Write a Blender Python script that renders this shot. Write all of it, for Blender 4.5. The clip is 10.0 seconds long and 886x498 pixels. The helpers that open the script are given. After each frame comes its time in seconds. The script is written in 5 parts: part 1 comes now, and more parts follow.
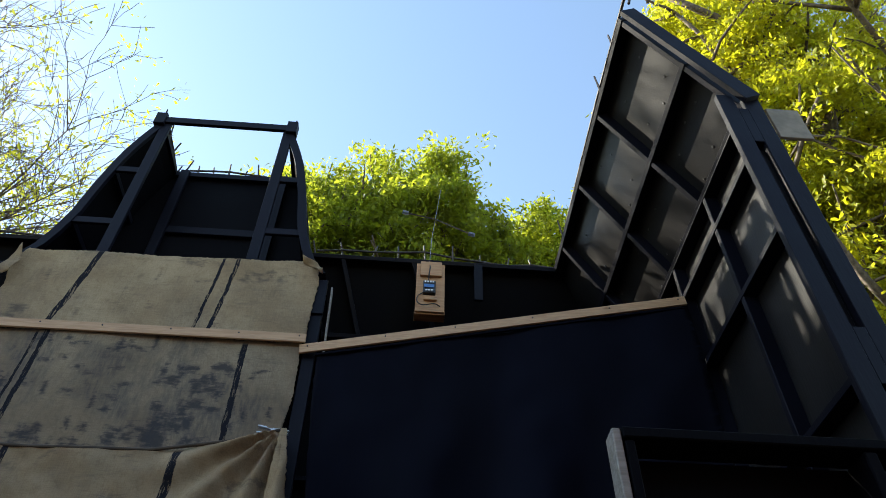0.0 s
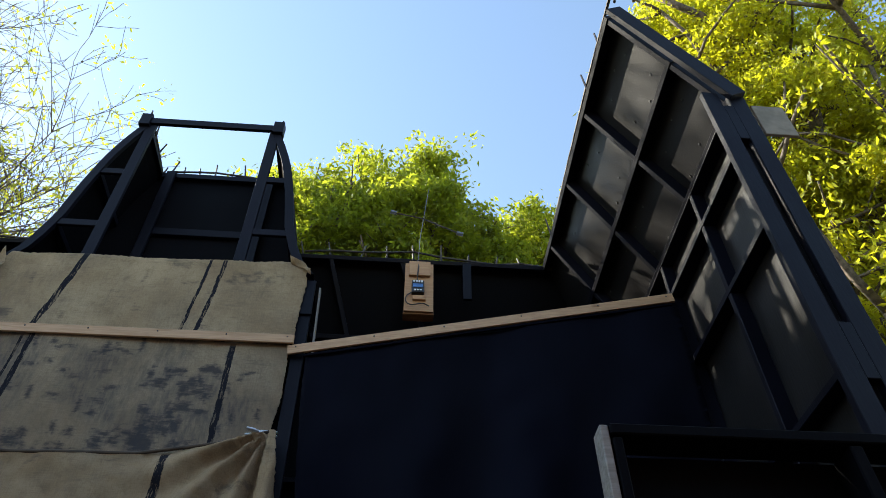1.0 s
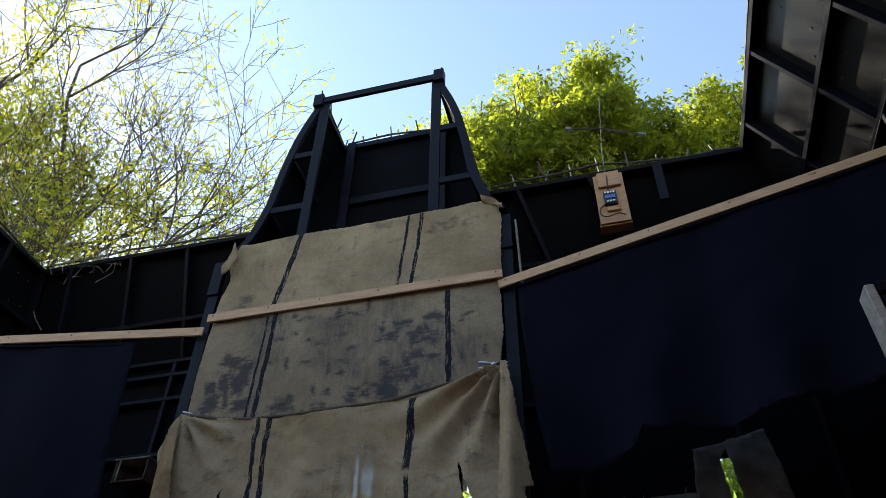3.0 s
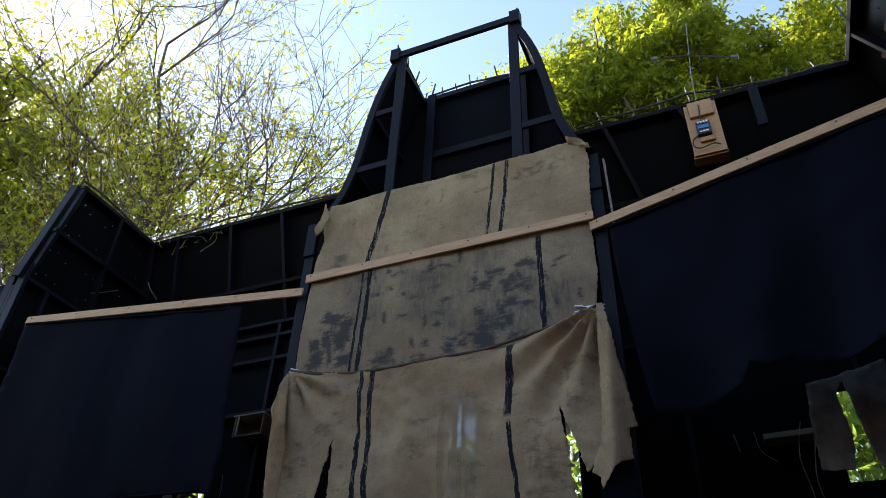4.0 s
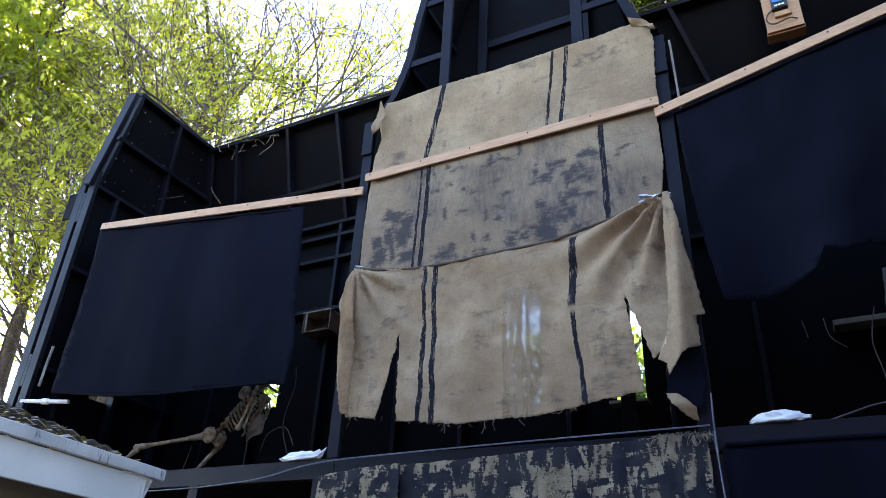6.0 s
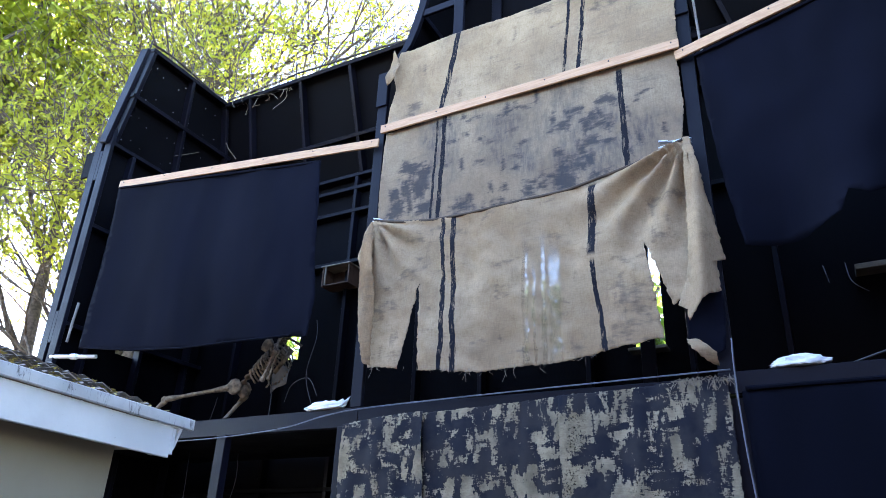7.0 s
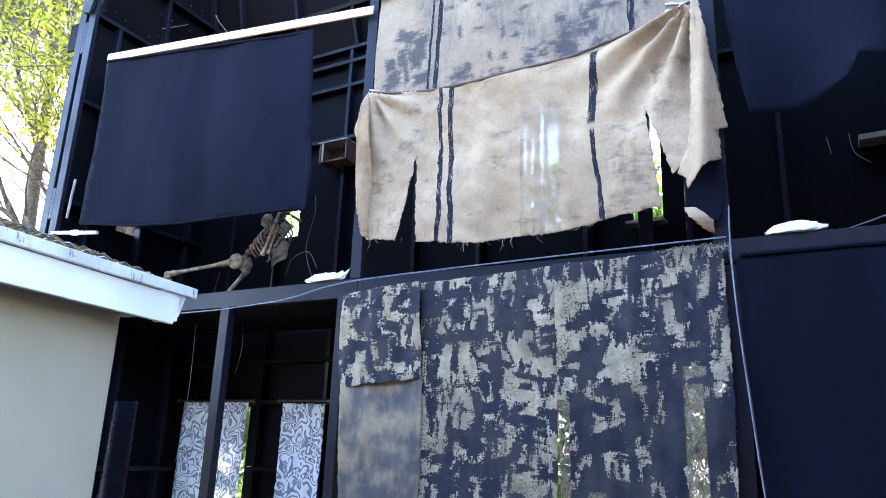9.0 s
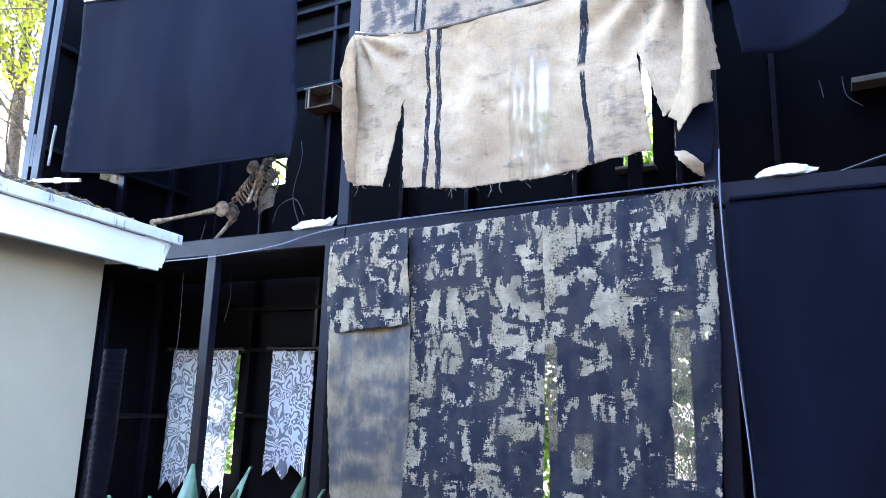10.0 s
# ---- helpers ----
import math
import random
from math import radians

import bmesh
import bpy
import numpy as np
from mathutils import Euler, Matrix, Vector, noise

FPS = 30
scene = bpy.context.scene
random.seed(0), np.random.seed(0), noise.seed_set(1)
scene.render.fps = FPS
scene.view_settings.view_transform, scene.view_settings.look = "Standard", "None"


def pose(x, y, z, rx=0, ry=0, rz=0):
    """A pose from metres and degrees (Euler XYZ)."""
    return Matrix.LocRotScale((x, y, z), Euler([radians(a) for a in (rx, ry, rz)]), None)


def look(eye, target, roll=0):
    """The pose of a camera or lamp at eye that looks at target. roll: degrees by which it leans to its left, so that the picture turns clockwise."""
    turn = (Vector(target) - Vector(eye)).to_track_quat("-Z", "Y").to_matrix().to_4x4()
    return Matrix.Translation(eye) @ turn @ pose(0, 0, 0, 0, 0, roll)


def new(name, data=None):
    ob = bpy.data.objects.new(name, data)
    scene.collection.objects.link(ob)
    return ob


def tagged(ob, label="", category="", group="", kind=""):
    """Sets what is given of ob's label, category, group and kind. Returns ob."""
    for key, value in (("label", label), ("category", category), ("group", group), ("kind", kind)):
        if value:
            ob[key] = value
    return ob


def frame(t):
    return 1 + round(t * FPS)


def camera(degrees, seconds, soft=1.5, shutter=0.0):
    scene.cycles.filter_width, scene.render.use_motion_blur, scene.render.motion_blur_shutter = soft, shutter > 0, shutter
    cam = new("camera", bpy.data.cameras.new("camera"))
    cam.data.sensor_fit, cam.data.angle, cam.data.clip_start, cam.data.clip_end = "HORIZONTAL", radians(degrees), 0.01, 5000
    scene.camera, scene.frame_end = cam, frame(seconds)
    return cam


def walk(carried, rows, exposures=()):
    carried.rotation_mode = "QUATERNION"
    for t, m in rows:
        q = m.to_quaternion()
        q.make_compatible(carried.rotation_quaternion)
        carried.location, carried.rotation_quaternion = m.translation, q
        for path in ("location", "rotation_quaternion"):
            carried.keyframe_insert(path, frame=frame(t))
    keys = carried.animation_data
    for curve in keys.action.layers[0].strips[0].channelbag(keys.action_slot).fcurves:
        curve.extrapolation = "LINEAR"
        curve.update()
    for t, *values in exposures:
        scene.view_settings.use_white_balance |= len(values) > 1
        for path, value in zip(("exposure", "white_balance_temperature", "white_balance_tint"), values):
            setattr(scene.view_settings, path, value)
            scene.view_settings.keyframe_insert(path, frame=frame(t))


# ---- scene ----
cam = camera(63.2, 10.0, soft=0.8)
PATH = [
    (0, (0.697, -0.125, 1.82), (0.786, 1.251, 3.268), 0.9),
    (0.5, (0.704, -0.123, 1.821), (0.819, 1.249, 3.271), 0.0),
    (1, (0.705, -0.117, 1.823), (0.824, 1.257, 3.271), -0.5),
    (1.5, (0.69, -0.126, 1.81), (0.748, 1.273, 3.238), -1.2),
    (2, (0.669, -0.137, 1.799), (0.598, 1.298, 3.19), -0.9),
    (2.5, (0.647, -0.132, 1.794), (0.425, 1.321, 3.149), -0.0),
    (3, (0.632, -0.117, 1.788), (0.239, 1.345, 3.094), 0.7),
    (3.2, (0.634, -0.113, 1.79), (0.174, 1.351, 3.072), 1.5),
    (4.3, (0.632, -0.094, 1.796), (-0.071, 1.378, 2.953), 2.3),
    (4.5, (0.623, -0.094, 1.796), (-0.109, 1.385, 2.925), 2.5),
    (5, (0.604, -0.095, 1.79), (-0.201, 1.406, 2.838), 3.5),
    (5.5, (0.587, -0.087, 1.783), (-0.243, 1.439, 2.773), 3.2),
    (5.7, (0.581, -0.086, 1.782), (-0.254, 1.448, 2.757), 3.1),
    (6.8, (0.554, -0.088, 1.767), (-0.327, 1.485, 2.631), 2.8),
    (7, (0.55, -0.09, 1.763), (-0.351, 1.488, 2.597), 2.5),
    (7.5, (0.556, -0.089, 1.742), (-0.367, 1.513, 2.506), 2.2),
    (8, (0.549, -0.082, 1.724), (-0.386, 1.543, 2.42), 2.4),
    (8.5, (0.543, -0.062, 1.706), (-0.412, 1.582, 2.324), 2.4),
    (9, (0.543, -0.039, 1.686), (-0.401, 1.64, 2.223), 2.2),
    (9.5, (0.536, -0.01, 1.672), (-0.417, 1.69, 2.123), 1.6),
    (10, (0.536, 0.004, 1.663), (-0.396, 1.727, 2.069), 1.8),
]
EXPOSURES = [(0.0, 1.55, 6850, 4.5), (2.5, 1.5, 6900, 6.5), (3.5, 1.5, 6900, 8), (4.5, 1.7, 6900, 11), (5.5, 2.5, 6450, 14), (6.5, 3.2, 6100, 14.5),
             (7.5, 3.7, 5850, 14.5), (8.5, 4.15, 5850, 14.5), (10.0, 4.7, 5850, 14.5)]
walk(cam, [(t, look(eye, target, roll)) for t, eye, target, roll in PATH], EXPOSURES)

# ---- world, sun ----
SUN_AZ, SUN_EL = -66.8, 35.5
world = bpy.data.worlds.new("sky")
scene.world = world
world.use_nodes = True
wn = world.node_tree.nodes
sky = wn.new("ShaderNodeTexSky")
sky.sky_type, sky.sun_disc = "NISHITA", False
sky.sun_elevation, sky.sun_rotation = radians(SUN_EL), radians(SUN_AZ)
sky.air_density, sky.dust_density, sky.ozone_density = 1.0, 0.2, 0.1
wn["Background"].inputs["Strength"].default_value = 0.15
world.node_tree.links.new(sky.outputs[0], wn["Background"].inputs["Color"])
sun_way = Vector((math.sin(radians(SUN_AZ)) * math.cos(radians(SUN_EL)),
                  math.cos(radians(SUN_AZ)) * math.cos(radians(SUN_EL)), math.sin(radians(SUN_EL))))
sun = new("sun", bpy.data.lights.new("sun", "SUN"))
sun.data.energy, sun.data.angle, sun.data.color = 5.0, radians(0.5), (1.0, 0.93, 0.82)
sun.matrix_world = look(sun_way * 60, (0, 0, 0))


# ---- materials ----
class Mat:
    """A node material with short calls for the usual nodes."""

    def __init__(self, name, rough=0.7, metal=0.0, spec=0.5):
        self.m = bpy.data.materials.new(name)
        self.m.use_nodes = True
        self.n, self.l = self.m.node_tree.nodes, self.m.node_tree.links
        self.b = self.n["Principled BSDF"]
        self.b.inputs["Roughness"].default_value = rough
        self.b.inputs["Metallic"].default_value = metal
        self.b.inputs["Specular IOR Level"].default_value = spec
        self.co = self.n.new("ShaderNodeTexCoord").outputs["Object"]

    def link(self, a, b):
        self.l.new(a, b)

    def scaled(self, sx, sy, sz, co=None):
        nd = self.n.new("ShaderNodeMapping")
        nd.inputs["Scale"].default_value = (sx, sy, sz)
        self.link(co or self.co, nd.inputs["Vector"])
        return nd.outputs[0]

    def noise(self, scale, detail=4, rough=0.55, co=None, dist=0.0):
        nd = self.n.new("ShaderNodeTexNoise")
        for k, v in (("Scale", scale), ("Detail", detail), ("Roughness", rough), ("Distortion", dist)):
            nd.inputs[k].default_value = v
        self.link(co or self.co, nd.inputs["Vector"])
        return nd.outputs["Fac"]

    def wave(self, scale, dist, co=None, direction="X", detail=2):
        nd = self.n.new("ShaderNodeTexWave")
        nd.bands_direction = direction
        nd.inputs["Scale"].default_value, nd.inputs["Distortion"].default_value = scale, dist
        nd.inputs["Detail"].default_value = detail
        self.link(co or self.co, nd.inputs["Vector"])
        return nd.outputs["Fac"]

    def vor(self, scale, co=None, feature="F1", out="Distance"):
        nd = self.n.new("ShaderNodeTexVoronoi")
        nd.feature = feature
        nd.inputs["Scale"].default_value = scale
        self.link(co or self.co, nd.inputs["Vector"])
        return nd.outputs[out]

    def ramp(self, fac, lo, hi, a=0.0, b=1.0):
        nd = self.n.new("ShaderNodeMapRange")
        nd.interpolation_type = "SMOOTHSTEP"
        for k, v in (("From Min", lo), ("From Max", hi), ("To Min", a), ("To Max", b)):
            nd.inputs[k].default_value = v
        self.link(fac, nd.inputs["Value"])
        return nd.outputs[0]

    def math(self, op, a, b=0.5):
        nd = self.n.new("ShaderNodeMath")
        nd.operation = op
        for k, v in enumerate((a, b)):
            if isinstance(v, (int, float)):
                nd.inputs[k].default_value = v
            else:
                self.link(v, nd.inputs[k])
        return nd.outputs[0]

    def mix(self, fac, a, b):
        nd = self.n.new("ShaderNodeMix")
        nd.data_type = "RGBA"
        for k, v in ((0, fac), (6, a), (7, b)):
            if isinstance(v, (int, float)):
                nd.inputs[k].default_value = v
            elif isinstance(v, tuple):
                nd.inputs[k].default_value = (*v, 1)
            else:
                self.link(v, nd.inputs[k])
        return nd.outputs[2]

    def axes(self):
        nd = self.n.new("ShaderNodeSeparateXYZ")
        self.link(self.co, nd.inputs[0])
        return nd.outputs

    def random(self):
        return self.n.new("ShaderNodeObjectInfo").outputs["Random"]

    def island(self):
        return self.n.new("ShaderNodeNewGeometry").outputs["Random Per Island"]

    def attribute(self, name):
        nd = self.n.new("ShaderNodeAttribute")
        nd.attribute_name = name
        return nd.outputs["Fac"]

    def colour(self, c):
        if isinstance(c, tuple):
            self.b.inputs["Base Color"].default_value = (*c, 1)
        else:
            self.link(c, self.b.inputs["Base Color"])
        return self

    def rough(self, r):
        self.link(r, self.b.inputs["Roughness"])
        return self

    def bump(self, h, strength=0.3, dist=0.01):
        nd = self.n.new("ShaderNodeBump")
        nd.inputs["Strength"].default_value, nd.inputs["Distance"].default_value = strength, dist
        self.link(h, nd.inputs["Height"])
        self.link(nd.outputs[0], self.b.inputs["Normal"])
        return self

    def shader(self, kind, colour=None):
        nd = self.n.new(kind)
        if isinstance(colour, tuple):
            nd.inputs["Color"].default_value = (*colour, 1)
        elif colour is not None:
            self.link(colour, nd.inputs["Color"])
        return nd.outputs[0]

    def over(self, fac, other):
        """Mix another shader over the surface so far."""
        out = self.n["Material Output"].inputs["Surface"]
        was = out.links[0].from_socket
        nd = self.n.new("ShaderNodeMixShader")
        if isinstance(fac, (int, float)):
            nd.inputs[0].default_value = fac
        else:
            self.link(fac, nd.inputs[0])
        self.link(was, nd.inputs[1])
        self.link(other, nd.inputs[2])
        self.link(nd.outputs[0], out)
        return self


def black_paint(name, base, rough, sheen=0.14):
    a = Mat(name, rough, spec=sheen)
    big, fine = a.noise(2.3, 5), a.noise(38, 3)
    c = a.mix(a.ramp(big, 0.3, 0.75), tuple(v * 0.75 for v in base), tuple(v * 1.35 for v in base))
    c = a.mix(a.math("MULTIPLY", a.ramp(fine, 0.62, 0.8), 0.25), c, tuple(v * 3 for v in base))
    a.colour(c).rough(a.ramp(big, 0.2, 0.8, rough - 0.12, rough + 0.12))
    return a.bump(a.noise(90, 3, co=a.scaled(1, 1, 0.15)), 0.25, 0.004).m


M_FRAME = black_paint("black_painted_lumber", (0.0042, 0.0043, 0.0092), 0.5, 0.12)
# worn east plywood, its black also lightened for the sun on it
M_SHEET_WORN_LIT = black_paint("worn_sunlit_black_plywood", (0.0095, 0.0088, 0.0096), 0.42, 0.2)
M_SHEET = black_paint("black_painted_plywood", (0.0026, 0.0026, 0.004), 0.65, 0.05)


def black_fabric():
    a = Mat("black_landscape_fabric", 0.92, spec=0.08)
    c = a.mix(a.ramp(a.noise(1.4, 4, co=a.scaled(1.6, 1, 0.5)), 0.3, 0.7), (0.0019, 0.0023, 0.0058), (0.0034, 0.004, 0.0098))
    a.colour(c)
    return a.bump(a.noise(240, 2), 0.2, 0.002).m


M_BLACK_CLOTH = black_fabric()


def pine(name, a0, b0):
    a = Mat(name, 0.6)
    g = a.noise(9, 5, 0.6, co=a.scaled(0.5, 6, 9), dist=0.6)
    c = a.mix(a.ramp(g, 0.35, 0.65), a0, b0)
    knots = a.ramp(a.vor(2.2, co=a.scaled(1, 1, 3)), 0.02, 0.09, 1, 0)
    c = a.mix(a.math("MULTIPLY", knots, 0.7), c, (0.17, 0.075, 0.03))
    return a.colour(c).bump(g, 0.15, 0.003).m


M_PINE = pine("raw_pine", (0.5, 0.305, 0.165), (0.4, 0.225, 0.115))
M_BOARD = pine("raw_board", (0.45, 0.25, 0.12), (0.36, 0.185, 0.085))
M_BARE = pine("bare_edge", (0.34, 0.3, 0.26), (0.22, 0.19, 0.16))


def canvas(name, stripes, smudge, sheer, lo=(0.345, 0.24, 0.142), hi=(0.52, 0.385, 0.24)):
    """Tan canvas with black painted stripes (x, z at the upper end, x, z at the lower end, width), smudges and sheer weave."""
    a = Mat(name, 0.9, spec=0.2)
    x, _, z = a.axes()
    c = a.mix(a.ramp(a.noise(2.1, 5), 0.3, 0.72), lo, hi)
    c = a.mix(a.math("MULTIPLY", a.ramp(a.noise(14, 4, 0.7), 0.52, 0.8), 0.5), c, (0.19, 0.135, 0.08))
    for sx, sz in ((0.22, 3.2), (3.0, 0.25)):
        thread = a.ramp(a.noise(95, 4, 0.65, co=a.scaled(sx, 1, sz)), 0.38, 0.66)
        c = a.mix(a.math("MULTIPLY", thread, 0.24), c, tuple(v * 0.45 for v in lo))
    c = a.mix(a.math("MULTIPLY", a.ramp(a.noise(5.5, 6, 0.7, dist=0.8), 0.5, 0.78), 0.28), c, tuple(v * 0.55 for v in lo))
    # shade of creases drawn into the colour along thin noise lines
    crease_shade = a.ramp(a.math("ABSOLUTE", a.math("SUBTRACT", a.noise(2.4, 4, 0.6, dist=1.2), 0.5)), 0.0, 0.035, 1, 0)
    c = a.mix(a.math("MULTIPLY", crease_shade, 0.13), c, tuple(v * 0.5 for v in lo))
    # grey drag marks of a nearly dry brush, sideways and down
    for sx, sz, amount in ((0.35, 2.6, 0.3), (2.4, 0.4, 0.2)):
        mark = a.math("MULTIPLY", a.ramp(a.noise(8, 6, 0.75, co=a.scaled(sx, 1, sz)), 0.52, 0.68), a.ramp(a.noise(2.6, 3), 0.42, 0.6))
        c = a.mix(a.math("MULTIPLY", mark, amount), c, (0.06, 0.06, 0.06))
    # dabbed grey paint, thin at its edges and dragged over the weave
    laid = a.attribute("paint")
    drag = a.noise(34, 4, 0.65, co=a.scaled(0.5, 1, 1.8))
    dab = a.ramp(a.math("ADD", laid, a.math("MULTIPLY", a.math("SUBTRACT", drag, 0.5), 0.9)), 0.32, 0.78)
    c = a.mix(a.math("MULTIPLY", dab, 0.4 + 0.55 * smudge), c, (0.026, 0.03, 0.042))
    wash = a.ramp(a.noise(1.9, 5, 0.6, co=a.scaled(1.3, 1, 0.9), dist=0.3), 0.46, 0.68)
    streak = a.ramp(a.noise(22, 5, 0.65, co=a.scaled(2.0, 1, 0.5)), 0.3, 0.65, 0.3, 1.0)
    c = a.mix(a.math("MULTIPLY", a.math("MULTIPLY", wash, streak), min(0.8, 0.08 + 0.7 * smudge)), c, (0.05, 0.054, 0.065))
    wob = a.math("MULTIPLY", a.math("SUBTRACT", a.noise(5, 5, 0.75, co=a.scaled(1, 1, 0.8)), 0.5), 0.05)
    gaps = a.ramp(a.noise(26, 5, 0.75, co=a.scaled(2.2, 1, 0.35)), 0.36, 0.46)
    for xa, za, xb, zb, w in stripes:
        k = (xb - xa) / (zb - za)
        line = a.math("ADD", a.math("MULTIPLY", z, k), xa - k * za)
        d = a.math("ABSOLUTE", a.math("ADD", a.math("SUBTRACT", x, line), wob))
        m = a.ramp(d, w * 0.44, w * 0.56, 1, 0)
        inside = a.math("MULTIPLY", a.ramp(z, zb - 0.02, zb + 0.02), a.ramp(z, za - 0.02, za + 0.02, 1, 0))
        c = a.mix(a.math("MULTIPLY", a.math("MULTIPLY", m, inside), a.math("MAXIMUM", gaps, 0.35)), c, (0.013, 0.0135, 0.02))
    weave = a.math("ADD", a.wave(130, 0.6, direction="X"), a.wave(130, 0.6, direction="Z"))
    a.colour(c).bump(a.math("ADD", a.math("MULTIPLY", weave, 0.25), a.math("MULTIPLY", a.noise(9, 4, 0.6, co=a.scaled(0.8, 1, 1.4)), 0.7)), 0.2, 0.008)
    a.over(0.22, a.shader("ShaderNodeBsdfTranslucent", c))
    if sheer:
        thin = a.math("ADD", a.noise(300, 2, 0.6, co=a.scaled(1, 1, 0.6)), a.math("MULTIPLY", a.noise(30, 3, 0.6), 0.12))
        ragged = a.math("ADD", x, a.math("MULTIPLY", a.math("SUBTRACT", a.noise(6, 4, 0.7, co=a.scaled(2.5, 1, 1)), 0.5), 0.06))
        # see-through strips placed to let window light glint through the cloth
        see_through = 0.0
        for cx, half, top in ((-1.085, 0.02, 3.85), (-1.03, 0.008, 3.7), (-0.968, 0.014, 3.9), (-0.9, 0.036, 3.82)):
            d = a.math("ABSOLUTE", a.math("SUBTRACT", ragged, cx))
            see_through = a.math("MAXIMUM", see_through, a.math("MULTIPLY", a.ramp(d, half * 0.7, half * 1.4, 1, 0), a.ramp(z, top - 0.25, top, 1, 0)))
        a.over(a.math("MULTIPLY", a.ramp(thin, 0.48, 0.66), a.math("MULTIPLY", see_through, sheer)), a.shader("ShaderNodeBsdfTransparent", (1, 1, 1)))
    return a.m


M_CANVAS_TOP = canvas("tan_canvas_upper", ((-1.66, 5.8, -1.82, 5.05, 0.045), (-0.74, 5.81, -0.8, 5.1, 0.022), (-0.63, 5.81, -0.7, 5.05, 0.03)), 0.18, 0)
M_CANVAS_MID = canvas("grey_smudged_canvas", ((-1.765, 5.02, -1.8, 4.1, 0.035), (-1.83, 5.0, -1.86, 4.1, 0.02), (-0.42, 5.0, -0.4, 4.2, 0.04)), 0.72, 0, (0.27, 0.197, 0.13), (0.42, 0.322, 0.215))
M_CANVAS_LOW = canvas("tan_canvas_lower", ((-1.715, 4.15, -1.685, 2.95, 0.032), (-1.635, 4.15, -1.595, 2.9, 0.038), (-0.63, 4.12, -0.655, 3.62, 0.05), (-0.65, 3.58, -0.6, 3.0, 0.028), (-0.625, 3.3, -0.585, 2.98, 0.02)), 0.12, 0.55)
# darker brown holds both the stains and the shade of the curled edge
M_CANVAS_EDGE = canvas("stained_shaded_canvas_edge", (), 0.4, 0, (0.2, 0.115, 0.055), (0.42, 0.29, 0.17))


def camo():
    a = Mat("black_daubed_canvas", 0.88, spec=0.3)
    x, _, z = a.axes()
    c = a.mix(a.ramp(a.noise(7, 6, 0.7), 0.3, 0.7), (0.17, 0.138, 0.088), (0.36, 0.3, 0.2))
    c = a.mix(a.math("MULTIPLY", a.ramp(a.noise(60, 4, 0.6, co=a.scaled(0.35, 1, 2.2)), 0.4, 0.7), 0.3), c, (0.13, 0.1, 0.065))
    laid = a.attribute("paint")
    dry = a.math("ADD", a.noise(75, 4, 0.7, co=a.scaled(1.8, 1, 0.4)), a.noise(75, 4, 0.7, co=a.scaled(0.4, 1, 1.8)))
    dry = a.math("MULTIPLY", a.math("SUBTRACT", dry, 1.0), 1.3)
    torn = a.math("MULTIPLY", a.math("SUBTRACT", a.noise(16, 5, 0.7, dist=0.6), 0.5), 0.6)
    paint = a.ramp(a.math("ADD", a.math("ADD", laid, dry), torn), 0.43, 0.53)
    thin_coat = a.ramp(a.noise(7, 5, 0.6), 0.35, 0.6, 0.93, 1.0)
    c = a.mix(a.math("MULTIPLY", a.ramp(a.noise(16, 5, 0.7, dist=0.3), 0.52, 0.7), 0.3), c, (0.05, 0.05, 0.055))
    c = a.mix(a.math("MULTIPLY", paint, thin_coat), c, (0.006, 0.0068, 0.0135))
    # bare, threadbare patches: x from and to, z from and to
    bare = 0.0
    for x0, x1, z0, z1 in ((-0.195, -0.08, 2.1, 2.15), (-0.2, -0.1, 1.3, 2.06), (-0.9, -0.82, 1.4, 1.98), (-0.72, -0.62, 1.32, 1.5)):
        across_x = a.math("MULTIPLY", a.ramp(x, x0 - 0.006, x0 + 0.006), a.ramp(x, x1 - 0.006, x1 + 0.006, 1, 0))
        across_z = a.math("MULTIPLY", a.ramp(z, z0 - 0.006, z0 + 0.006), a.ramp(z, z1 - 0.006, z1 + 0.006, 1, 0))
        bare = a.math("MAXIMUM", bare, a.math("MULTIPLY", across_x, across_z))
    c = a.mix(a.math("MULTIPLY", bare, a.ramp(a.noise(16, 4, 0.7), 0.42, 0.58, 0.9, 0.3)), c, (0.16, 0.12, 0.075))
    a.colour(c).bump(a.math("ADD", a.noise(2.2, 4), a.math("MULTIPLY", a.noise(140, 2), 0.3)), 0.4, 0.008)
    a.over(a.math("MULTIPLY", a.math("SUBTRACT", 1.0, paint), 0.2), a.shader("ShaderNodeBsdfTranslucent", c))
    thin = a.ramp(a.noise(80, 3, 0.7), 0.5, 0.62)
    see_through = a.ramp(a.noise(2.0, 3, co=a.scaled(2, 1, 0.7)), 0.47, 0.6)
    a.over(a.math("MULTIPLY", a.math("MULTIPLY", thin, see_through), a.math("MULTIPLY", a.math("SUBTRACT", 1.0, paint), 0.8)),
           a.shader("ShaderNodeBsdfTransparent", (1, 1, 1)))
    threads = a.ramp(a.noise(170, 2, 0.6, co=a.scaled(1, 1, 0.5)), 0.42, 0.6)
    a.over(a.math("MULTIPLY", a.math("MULTIPLY", bare, threads), 0.75), a.shader("ShaderNodeBsdfTransparent", (1, 1, 1)))
    return a.m


M_CAMO = camo()


